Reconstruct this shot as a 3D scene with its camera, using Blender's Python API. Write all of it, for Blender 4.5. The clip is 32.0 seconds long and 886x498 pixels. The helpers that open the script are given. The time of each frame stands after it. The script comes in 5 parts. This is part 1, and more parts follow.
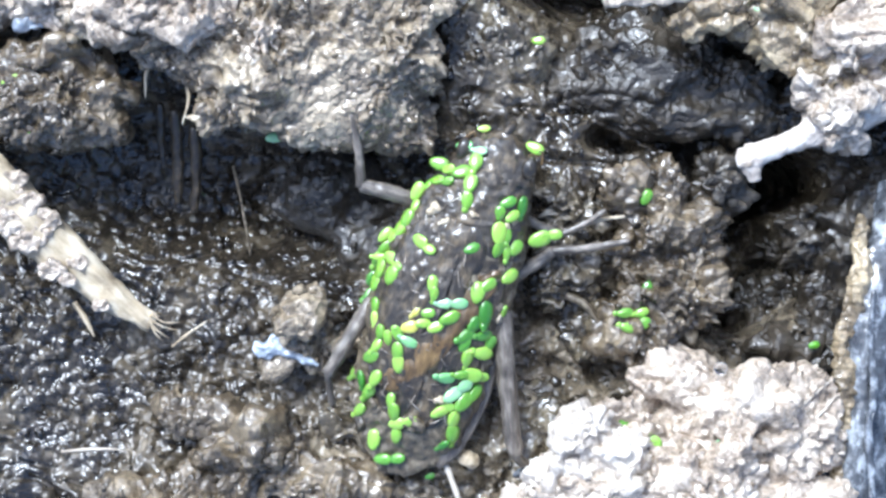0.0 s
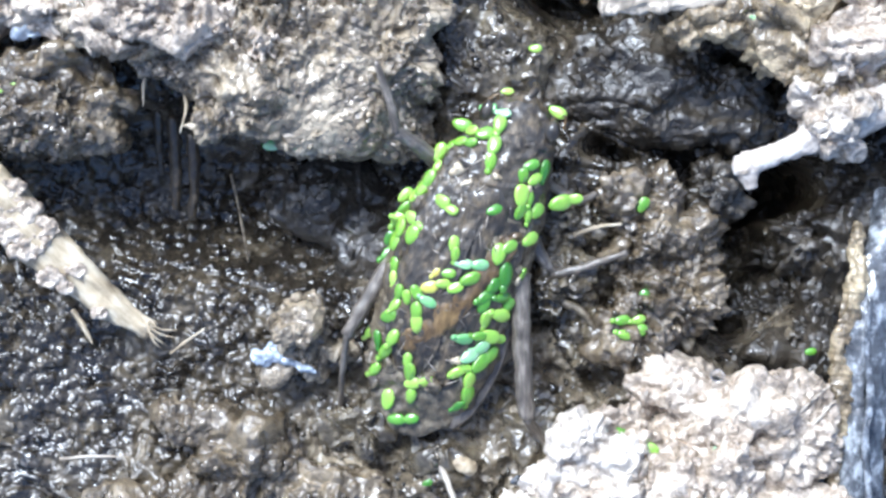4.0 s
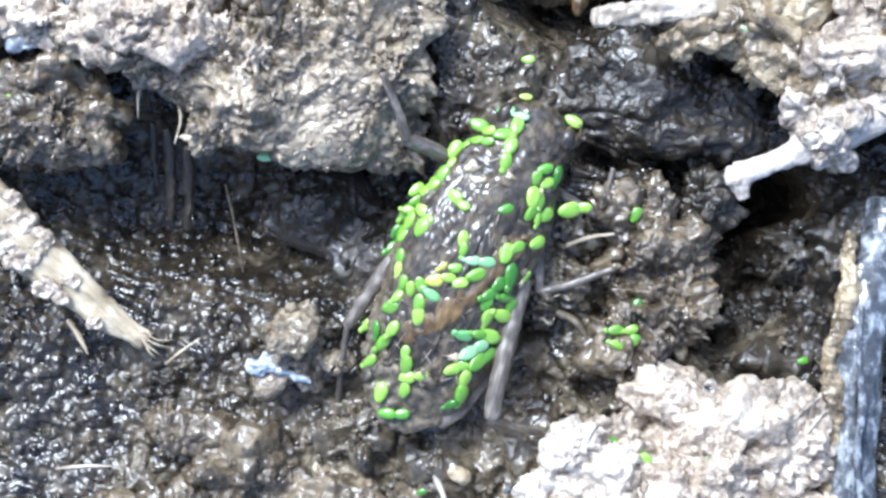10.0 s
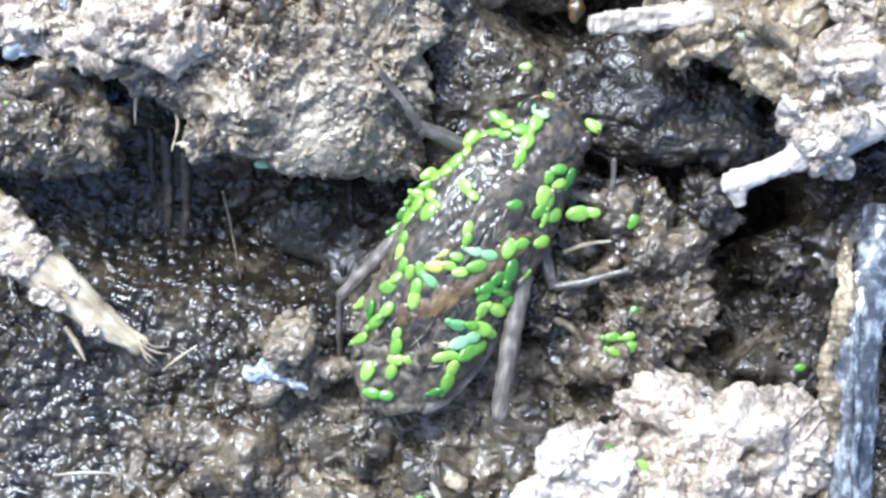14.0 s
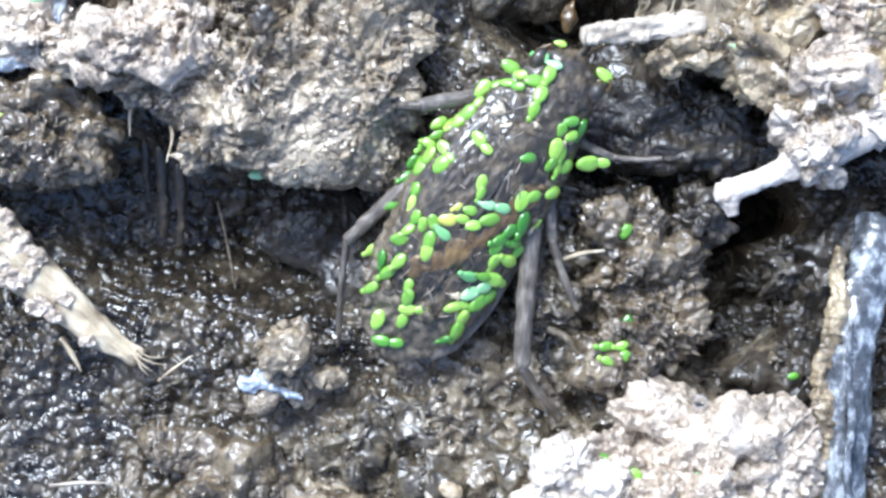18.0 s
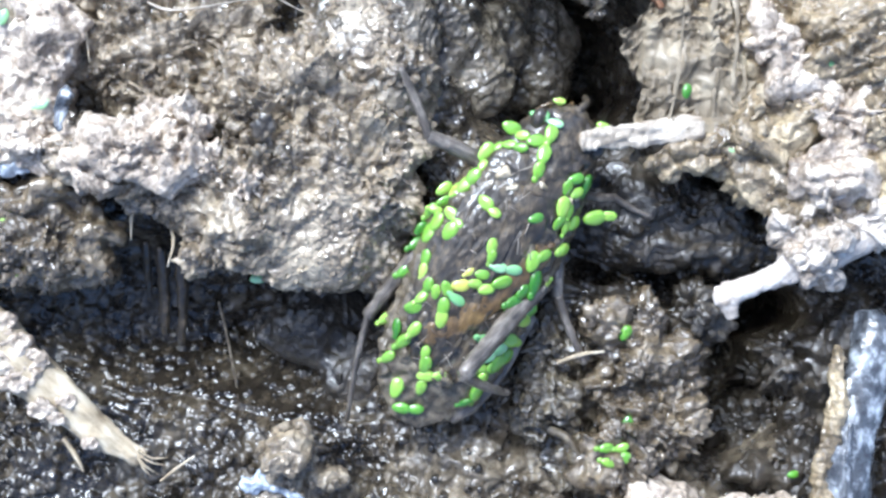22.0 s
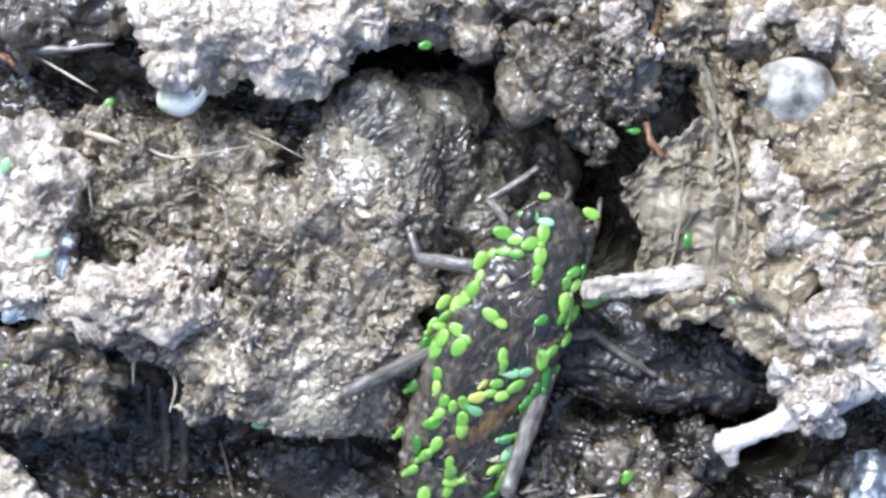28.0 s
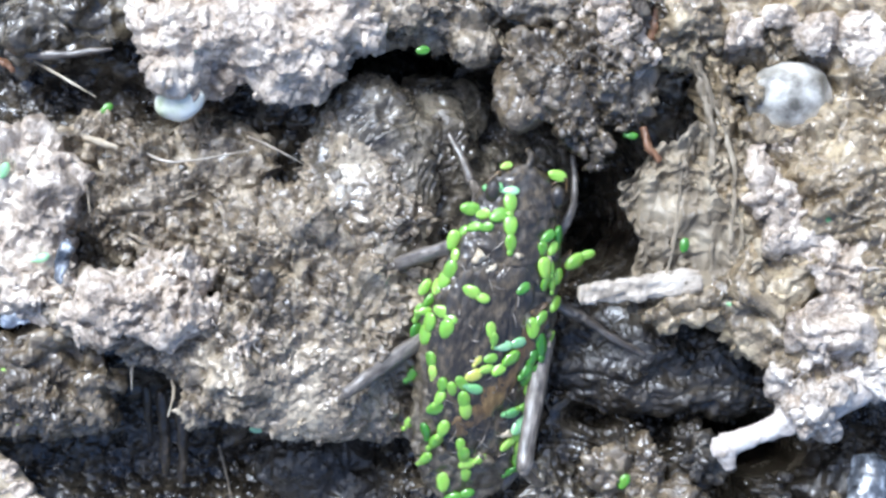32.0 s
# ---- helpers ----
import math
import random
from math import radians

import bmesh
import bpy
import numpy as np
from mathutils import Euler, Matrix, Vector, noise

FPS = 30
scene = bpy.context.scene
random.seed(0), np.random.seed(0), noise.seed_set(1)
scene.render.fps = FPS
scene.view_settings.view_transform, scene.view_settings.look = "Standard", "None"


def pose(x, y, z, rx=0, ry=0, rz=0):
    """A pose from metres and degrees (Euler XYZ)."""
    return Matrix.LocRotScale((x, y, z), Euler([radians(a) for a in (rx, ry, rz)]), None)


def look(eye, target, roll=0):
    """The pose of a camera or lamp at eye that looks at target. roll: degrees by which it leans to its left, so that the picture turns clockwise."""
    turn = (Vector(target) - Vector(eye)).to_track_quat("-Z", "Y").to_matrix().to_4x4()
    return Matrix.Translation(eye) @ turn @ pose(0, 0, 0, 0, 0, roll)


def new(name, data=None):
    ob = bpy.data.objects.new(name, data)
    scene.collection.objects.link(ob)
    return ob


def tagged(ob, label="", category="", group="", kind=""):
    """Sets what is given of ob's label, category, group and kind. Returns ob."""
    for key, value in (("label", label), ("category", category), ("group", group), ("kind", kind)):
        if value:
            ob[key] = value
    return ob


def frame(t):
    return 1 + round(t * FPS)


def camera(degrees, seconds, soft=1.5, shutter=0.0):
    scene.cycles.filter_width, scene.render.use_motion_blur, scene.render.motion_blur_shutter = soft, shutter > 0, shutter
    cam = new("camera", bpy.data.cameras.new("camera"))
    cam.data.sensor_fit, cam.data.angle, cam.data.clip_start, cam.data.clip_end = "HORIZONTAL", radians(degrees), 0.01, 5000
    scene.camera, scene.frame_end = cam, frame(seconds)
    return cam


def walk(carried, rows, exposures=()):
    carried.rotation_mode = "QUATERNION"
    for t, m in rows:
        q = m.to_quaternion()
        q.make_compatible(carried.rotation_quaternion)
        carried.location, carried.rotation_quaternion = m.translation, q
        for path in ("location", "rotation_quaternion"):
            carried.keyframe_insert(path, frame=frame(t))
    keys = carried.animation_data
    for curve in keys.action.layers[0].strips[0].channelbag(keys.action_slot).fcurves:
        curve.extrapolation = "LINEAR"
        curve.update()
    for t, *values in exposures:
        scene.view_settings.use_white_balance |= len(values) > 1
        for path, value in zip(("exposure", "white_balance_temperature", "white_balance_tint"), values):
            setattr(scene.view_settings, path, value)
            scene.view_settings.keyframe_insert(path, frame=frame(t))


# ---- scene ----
import functools

cam = camera(32, 32.0, soft=2.7)
CAMERA_ROWS = (
    (0.0, pose(-0.00124, -0.02017, 0.10734, 0, 0, 0.64)),
    (0.5, pose(-0.00122, -0.02027, 0.10741, 0, 0, 0.61)),
    (1.0, pose(-0.00130, -0.02024, 0.10748, 0, 0, 0.62)),
    (1.5, pose(-0.00134, -0.02013, 0.10752, 0, 0, 0.65)),
    (2.0, pose(-0.00134, -0.01993, 0.10752, 0, 0, 0.67)),
    (2.5, pose(-0.00123, -0.01975, 0.10748, 0, 0, 0.66)),
    (3.0, pose(-0.00109, -0.01968, 0.10747, 0, 0, 0.64)),
    (3.5, pose(-0.00106, -0.01966, 0.10754, 0, 0, 0.60)),
    (5.5, pose(-0.00100, -0.01960, 0.10764, 0, 0, 0.52)),
    (6.0, pose(-0.00090, -0.01970, 0.10773, 0, 0, 0.45)),
    (6.5, pose(-0.00091, -0.01970, 0.10779, 0, 0, 0.41)),
    (7.0, pose(-0.00088, -0.01968, 0.10785, 0, 0, 0.40)),
    (7.5, pose(-0.00086, -0.01966, 0.10789, 0, 0, 0.40)),
    (8.0, pose(-0.00083, -0.01925, 0.10787, 0, 0, 0.42)),
    (8.5, pose(-0.00077, -0.01891, 0.10787, 0, 0, 0.43)),
    (9.0, pose(-0.00065, -0.01889, 0.10790, 0, 0, 0.42)),
    (9.5, pose(-0.00064, -0.01890, 0.10796, 0, 0, 0.43)),
    (10.0, pose(-0.00062, -0.01892, 0.10805, 0, 0, 0.49)),
    (10.5, pose(-0.00056, -0.01880, 0.10810, 0, 0, 0.53)),
    (11.0, pose(-0.00048, -0.01868, 0.10811, 0, 0, 0.53)),
    (11.5, pose(-0.00042, -0.01860, 0.10811, 0, 0, 0.49)),
    (12.0, pose(-0.00043, -0.01862, 0.10812, 0, 0, 0.49)),
    (12.5, pose(-0.00047, -0.01863, 0.10812, 0, 0, 0.49)),
    (13.0, pose(-0.00049, -0.01858, 0.10813, 0, 0, 0.47)),
    (13.5, pose(-0.00043, -0.01846, 0.10812, 0, 0, 0.46)),
    (14.0, pose(-0.00041, -0.01843, 0.10811, 0, 0, 0.49)),
    (14.5, pose(-0.00041, -0.01843, 0.10816, 0, 0, 0.52)),
    (16.5, pose(-0.00023, -0.01786, 0.10828, 0, 0, 0.50)),
    (17.0, pose(-0.00005, -0.01772, 0.10836, 0, 0, 0.44)),
    (17.5, pose(0.00001, -0.01774, 0.10840, 0, 0, 0.37)),
    (18.0, pose(0.00001, -0.01772, 0.10850, 0, 0, 0.30)),
    (18.5, pose(0.00006, -0.01738, 0.10864, 0, 0, 0.25)),
    (19.0, pose(0.00007, -0.01657, 0.10868, 0, 0, 0.23)),
    (19.5, pose(0.00011, -0.01510, 0.10869, 0, 0, 0.23)),
    (20.0, pose(0.00012, -0.01456, 0.10873, 0, 0, 0.19)),
    (20.5, pose(0.00010, -0.01408, 0.10879, 0, 0, 0.11)),
    (21.0, pose(0.00012, -0.01344, 0.10884, 0, 0, 0.04)),
    (21.5, pose(-0.00001, -0.01224, 0.10888, 0, 0, 0.00)),
    (22.0, pose(-0.00004, -0.01051, 0.10895, 0, 0, 0.01)),
    (22.5, pose(-0.00005, -0.00825, 0.10911, 0, 0, 0.02)),
    (23.0, pose(-0.00011, -0.00644, 0.10929, 0, 0, 0.03)),
    (23.5, pose(-0.00011, -0.00504, 0.10938, 0, 0, 0.04)),
    (24.0, pose(-0.00009, -0.00395, 0.10938, 0, 0, 0.04)),
    (24.5, pose(-0.00022, -0.00296, 0.10937, 0, 0, 0.04)),
    (25.0, pose(-0.00026, -0.00185, 0.10932, 0, 0, 0.06)),
    (25.5, pose(-0.00031, -0.00089, 0.10928, 0, 0, 0.04)),
    (27.5, pose(-0.00009, -0.00050, 0.10928, 0, 0, -0.01)),
    (28.0, pose(-0.00012, -0.00028, 0.10925, 0, 0, -0.05)),
    (28.5, pose(-0.00005, -0.00001, 0.10923, 0, 0, -0.05)),
    (29.0, pose(0.00002, 0.00000, 0.10932, 0, 0, -0.03)),
    (29.5, pose(0.00004, -0.00005, 0.10938, 0, 0, -0.03)),
    (30.0, pose(0.00000, 0.00003, 0.10939, 0, 0, -0.05)),
    (30.5, pose(-0.00008, 0.00007, 0.10941, 0, 0, -0.07)),
    (31.0, pose(-0.00005, 0.00004, 0.10940, 0, 0, -0.06)),
    (31.5, pose(0.00004, 0.00011, 0.10941, 0, 0, -0.05)),
    (32.0, pose(0.00004, 0.00004, 0.10947, 0, 0, -0.06)),
)
walk(cam, CAMERA_ROWS, ((0.0, 0.50, 5180, 4), (21.5, 0.54, 5180, 4), (24.5, 0.36, 5150, 5), (32.0, 0.30, 5150, 5)))

# ---- light: open overcast sky, soft sun high over the far side of the bank ----
world = bpy.data.worlds.new("sky")
scene.world = world
world.use_nodes = True
sky = world.node_tree.nodes.new("ShaderNodeTexSky")
sky.sky_type, sky.sun_disc = "NISHITA", False
sky.air_density, sky.dust_density, sky.ozone_density = 0.6, 4.0, 0.8
SUN_UP, SUN_ROUND = 50.0, -30.0
sky.sun_elevation, sky.sun_rotation = radians(SUN_UP), radians(SUN_ROUND)
back = world.node_tree.nodes["Background"]
back.inputs["Strength"].default_value = 0.23
world.node_tree.links.new(sky.outputs["Color"], back.inputs["Color"])
sun = new("sun", bpy.data.lights.new("sun", "SUN"))
sun.data.energy, sun.data.angle, sun.data.color = 2.7, radians(20), (1.0, 0.975, 0.94)
sun.matrix_basis = look((math.sin(radians(SUN_ROUND)) * math.cos(radians(SUN_UP)), math.cos(radians(SUN_ROUND)) * math.cos(radians(SUN_UP)), math.sin(radians(SUN_UP))), (0, 0, 0))

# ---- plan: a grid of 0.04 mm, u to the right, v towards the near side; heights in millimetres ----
G = 0.04
EYE = 109.0


def plan(u, v, z=0.0):
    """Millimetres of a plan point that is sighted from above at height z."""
    cv = min(max(v, 441.0), 950.0)
    k = 1 - z / EYE
    return Vector(((u - 784.0) * k * G, (441.0 - cv - (v - cv) * k) * G, z))


def metres(u, v, z=0.0):
    return plan(u, v, z) * 0.001


# ---- noise ----
def lattice(i, j, k, seed):
    h = (i.astype(np.int64) * 374761393 + j.astype(np.int64) * 668265263 + k.astype(np.int64) * 2147483647 + seed * 974634777) & 0xFFFFFFFF
    h = ((h ^ (h >> 13)) * 1274126177) & 0xFFFFFFFF
    h = ((h ^ (h >> 16)) * 2246822519) & 0xFFFFFFFF
    return ((h ^ (h >> 15)) & 0xFFFFFF) / float(0xFFFFFF)


def value_noise(p, seed=0):
    """Smooth noise from -1 to 1 at the points p (n x 3)."""
    c = np.floor(p)
    f = p - c
    f = f * f * f * (f * (f * 6 - 15) + 10)
    i, j, k = c[:, 0], c[:, 1], c[:, 2]
    x, y, z = f[:, 0], f[:, 1], f[:, 2]
    out = 0
    for a in (0, 1):
        for b in (0, 1):
            for d in (0, 1):
                w = (x if a else 1 - x) * (y if b else 1 - y) * (z if d else 1 - z)
                out = out + w * lattice(i + a, j + b, k + d, seed)
    return out * 2 - 1


TURN = np.array(Euler((0.7, 0.4, 1.1)).to_matrix())


def fbm(p, octaves=3, seed=0, gain=0.5):
    total, amp, q = 0, 1.0, p
    for o in range(octaves):
        total = total + amp * value_noise(q, seed + o)
        amp *= gain
        q = (q @ TURN) * 2.03 + 7.1
    return total


def crumbs(p, seed=0):
    """Rounded grains with creases between them, from -1 to 1: distance to the nearest of scattered seeds."""
    c = np.floor(p)
    best = np.full(len(p), 9.0)
    for a in (-1, 0, 1):
        for b in (-1, 0, 1):
            for d in (-1, 0, 1):
                i, j, k = c[:, 0] + a, c[:, 1] + b, c[:, 2] + d
                dx = i + 0.15 + 0.7 * lattice(i, j, k, seed) - p[:, 0]
                dy = j + 0.15 + 0.7 * lattice(i, j, k, seed + 11) - p[:, 1]
                dz = k + 0.15 + 0.7 * lattice(i, j, k, seed + 23) - p[:, 2]
                best = np.minimum(best, dx * dx + dy * dy + dz * dz)
    return 1 - 1.7 * np.sqrt(best)


def flakes(p, seed=0):
    """Torn flat facets that meet in steps, from about -1 to 1: each cell is a plane with a tilt of its own."""
    c = np.floor(p)
    best = np.full(len(p), 9.0)
    value = np.zeros(len(p))
    for a in (-1, 0, 1):
        for b in (-1, 0, 1):
            for d in (-1, 0, 1):
                i, j, k = c[:, 0] + a, c[:, 1] + b, c[:, 2] + d
                h = (lattice(i, j, k, seed) * 0xFFFFFF).astype(np.int64)
                x, y, z = (h & 255) / 255.0, ((h >> 8) & 255) / 255.0, ((h >> 16) & 255) / 255.0
                dx, dy, dz = p[:, 0] - i - x, p[:, 1] - j - y, p[:, 2] - k - z
                far = dx * dx + dy * dy + dz * dz
                tilt = (((h * 7) & 255) / 127.5 - 1, ((h * 31 >> 5) & 255) / 127.5 - 1, ((h * 13 >> 9) & 255) / 127.5 - 1)
                plane = 0.55 * (((h * 57 >> 4) & 255) / 127.5 - 1) + 0.9 * (tilt[0] * dx + tilt[1] * dy + tilt[2] * dz)
                value = np.where(far < best, plane, value)
                best = np.minimum(best, far)
    return value


def billow(p, seed=0):
    """Rounded lumps parted by sharp creases, from -1 to 1."""
    return np.abs(value_noise(p, seed)) * 2.6 - 1


def ridges(p, seed=0):
    """Sharp torn crests, from -1 to 1."""
    return 1 - np.abs(value_noise(p, seed)) * 2.6


def sway(p, seed=0):
    """A noise of three directions."""
    return np.stack([value_noise(p, seed + k) for k in (0, 17, 41)], 1)


def torn(p, lumps, bits, seed=0):
    """Relief of torn wet mud in millimetres at points in millimetres."""
    q = (p + 0.5 * sway(p / 1.6, seed + 60)) @ TURN
    layers = (p + 1.2 * sway(p / 5.0, seed + 50)) / np.array((4.5, 1.25, 1.25))
    d = lumps * (0.85 * fbm(q / 3.6, 3, seed) + 0.16 * billow(q / 2.1, seed + 3) + 0.2 * ridges(q / 1.2 + 5, seed + 4) + 0.26 * billow(layers, seed + 2))
    bits = bits * np.clip(0.5 + 1.0 * value_noise(p / 3.4, seed + 33), 0.08, 1.3)
    chips = (p + 0.35 * sway(p / 0.9, seed + 70)) @ TURN
    d = d + lumps * 0.34 * flakes(chips / 1.9, seed + 8)
    return d + bits * (0.36 * flakes(chips / 0.85 + 3, seed + 5) + 0.24 * ridges(q / 0.6, seed + 6) + 0.18 * fbm(q / 0.46 + 3, 2, seed + 7) + 0.2 * flakes(chips / 0.44 + 7, seed + 9))


CRUMB_SPOTS = []

# ---- materials ----
def material(name):
    m = bpy.data.materials.new(name)
    m.use_nodes = True
    return m, m.node_tree.nodes, m.node_tree.links, m.node_tree.nodes["Principled BSDF"]


def texture(nodes, links, kind, scale, coord, **more):
    n = nodes.new(kind)
    n.inputs["Scale"].default_value = scale
    for key, value in more.items():
        n.inputs[key].default_value = value
    links.new(coord, n.inputs["Vector"])
    return n


def ramp(nodes, links, source, stops):
    n = nodes.new("ShaderNodeValToRGB")
    while len(n.color_ramp.elements) < len(stops):
        n.color_ramp.elements.new(0.5)
    for e, (at, colour) in zip(n.color_ramp.elements, stops):
        e.position, e.color = at, (*colour, 1)
    links.new(source, n.inputs["Fac"])
    return n


def water_film(nodes, links, b, at, height, scale=1300):
    """The skin of water over a wet surface: smoother and broader waves than the grit below it."""
    ripples = texture(nodes, links, "ShaderNodeTexNoise", scale, at, Detail=3.0, Roughness=0.5, Distortion=0.3)
    bump = nodes.new("ShaderNodeBump")
    bump.inputs["Distance"].default_value, bump.inputs["Strength"].default_value = height, 1.0
    links.new(ripples.outputs["Fac"], bump.inputs["Height"])
    links.new(bump.outputs["Normal"], b.inputs["Coat Normal"])


def mud(name, dark, mid, pale, wet=(0.15, 0.55), coat=0.5, relief=0.00008, grain=2600, silt=None, film=0.1, ripple=0.00016, wave=1300):
    """Silty mud: brown-grey, blotched at two scales, gritty, with a film of water."""
    m, nodes, links, b = material(name)
    at = nodes.new("ShaderNodeTexCoord").outputs["Object"]
    wide = texture(nodes, links, "ShaderNodeTexNoise", 330, at, Detail=6, Roughness=0.65)
    fine = texture(nodes, links, "ShaderNodeTexNoise", grain, at, Detail=4, Roughness=0.65)
    grit = texture(nodes, links, "ShaderNodeTexVoronoi", grain * 1.6, at)
    both = nodes.new("ShaderNodeMath")
    both.operation = "MULTIPLY_ADD"
    links.new(fine.outputs["Fac"], both.inputs[0])
    both.inputs[1].default_value = 0.35
    half = nodes.new("ShaderNodeMath")
    half.operation = "MULTIPLY"
    links.new(wide.outputs["Fac"], half.inputs[0])
    half.inputs[1].default_value = 0.7
    links.new(half.outputs[0], both.inputs[2])
    colour = ramp(nodes, links, both.outputs[0], ((0.4, dark), (0.52, mid), (0.65, pale)))
    shade = colour.outputs["Color"]
    if silt:
        other = ramp(nodes, links, both.outputs[0], tuple(zip((0.4, 0.52, 0.65), silt)))
        where = nodes.new("ShaderNodeAttribute")
        where.attribute_name = "silt"
        mix = nodes.new("ShaderNodeMix")
        mix.data_type = "RGBA"
        links.new(where.outputs["Fac"], mix.inputs["Factor"])
        links.new(shade, mix.inputs["A"])
        links.new(other.outputs["Color"], mix.inputs["B"])
        shade = mix.outputs["Result"]
    links.new(shade, b.inputs["Base Color"])
    gloss = nodes.new("ShaderNodeMapRange")
    links.new(wide.outputs["Fac"], gloss.inputs["Value"])
    gloss.inputs["From Min"].default_value, gloss.inputs["From Max"].default_value = 0.35, 0.65
    gloss.inputs["To Min"].default_value, gloss.inputs["To Max"].default_value = wet
    links.new(gloss.outputs["Result"], b.inputs["Roughness"])
    damp = nodes.new("ShaderNodeMapRange")
    patch = texture(nodes, links, "ShaderNodeTexNoise", 210, at, Detail=4, Roughness=0.6)
    links.new(patch.outputs["Fac"], damp.inputs["Value"])
    damp.inputs["From Min"].default_value, damp.inputs["From Max"].default_value = 0.4, 0.56
    damp.inputs["To Min"].default_value, damp.inputs["To Max"].default_value = coat * 0.45, coat
    links.new(damp.outputs["Result"], b.inputs["Coat Weight"])
    b.inputs["Coat Roughness"].default_value = film
    b.inputs["Coat IOR"].default_value = 1.6
    bump1 = nodes.new("ShaderNodeBump")
    bump1.inputs["Distance"].default_value, bump1.inputs["Strength"].default_value = relief, 1.0
    links.new(fine.outputs["Fac"], bump1.inputs["Height"])
    bump2 = nodes.new("ShaderNodeBump")
    bump2.inputs["Distance"].default_value, bump2.inputs["Strength"].default_value = relief * 0.7, 0.9
    bump2.invert = True
    links.new(grit.outputs["Distance"], bump2.inputs["Height"])
    links.new(bump1.outputs["Normal"], bump2.inputs["Normal"])
    links.new(bump2.outputs["Normal"], b.inputs["Normal"])
    water_film(nodes, links, b, at, ripple, wave)
    return m


# Wet dark floor mud, its colour lowered further for shade in the hollows.
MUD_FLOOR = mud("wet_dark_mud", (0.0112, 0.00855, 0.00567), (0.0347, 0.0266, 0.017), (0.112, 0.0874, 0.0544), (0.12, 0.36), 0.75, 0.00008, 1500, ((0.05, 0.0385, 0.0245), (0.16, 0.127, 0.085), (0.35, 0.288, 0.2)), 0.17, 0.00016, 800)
MUD_CLOD = mud("silty_mud", (0.0639, 0.0465, 0.0278), (0.228, 0.175, 0.111), (0.514, 0.415, 0.278), (0.18, 0.5), 1.0, 0.00016, 2600, None, 0.06)
# Pale mud; it also puts light on bright clods into their colour.
MUD_PALE = mud("pale_lit_mud", (0.178, 0.134, 0.0926), (0.445, 0.353, 0.26), (0.752, 0.64, 0.502), (0.25, 0.6), 0.8, 0.00011, 2600, None, 0.09)
MUD_TAN = mud("tan_mud", (0.0853, 0.0611, 0.0322), (0.247, 0.184, 0.104), (0.503, 0.397, 0.239), (0.22, 0.55), 0.8, 0.00012, 2400, None, 0.08)
MUD_GREY = mud("smooth_grey_mud", (0.0509, 0.0397, 0.027), (0.131, 0.106, 0.0713), (0.288, 0.238, 0.166), (0.1, 0.32), 1.0, 0.00011, 1900, None, 0.06)
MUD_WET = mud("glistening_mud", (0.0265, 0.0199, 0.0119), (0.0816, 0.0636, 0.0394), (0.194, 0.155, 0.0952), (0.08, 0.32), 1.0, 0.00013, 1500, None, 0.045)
MUD_BROWN = mud("brown_mud", (0.0351, 0.0257, 0.0143), (0.116, 0.0853, 0.05), (0.259, 0.198, 0.119), (0.15, 0.5), 1.0, 0.00012, 2200, None, 0.06)
# Brown mud with shade put into its colour, for wall, pits and hollows.
MUD_SHADED = mud("shaded_brown_mud", (0.014, 0.0105, 0.0065), (0.036, 0.028, 0.0185), (0.085, 0.068, 0.047), (0.25, 0.5), 0.6, 0.00011, 2000, None, 0.06, 0.0002)
MUD_ROOT = mud("bleached_wood", (0.36, 0.29, 0.22), (0.6, 0.51, 0.42), (0.8, 0.74, 0.66), (0.3, 0.6), 0.5, 0.00008, 1900, None, 0.1)
# Near-white mud: blown-out light put into the colour of the brightest clods.
MUD_LIT = mud("lit_mud", (0.26, 0.205, 0.15), (0.55, 0.465, 0.37), (0.8, 0.72, 0.61), (0.3, 0.6), 0.8, 0.0001, 2600, None, 0.1)
MUDS = (MUD_FLOOR, MUD_CLOD, MUD_PALE, MUD_GREY, MUD_TAN, MUD_WET, MUD_BROWN, MUD_LIT, MUD_SHADED)


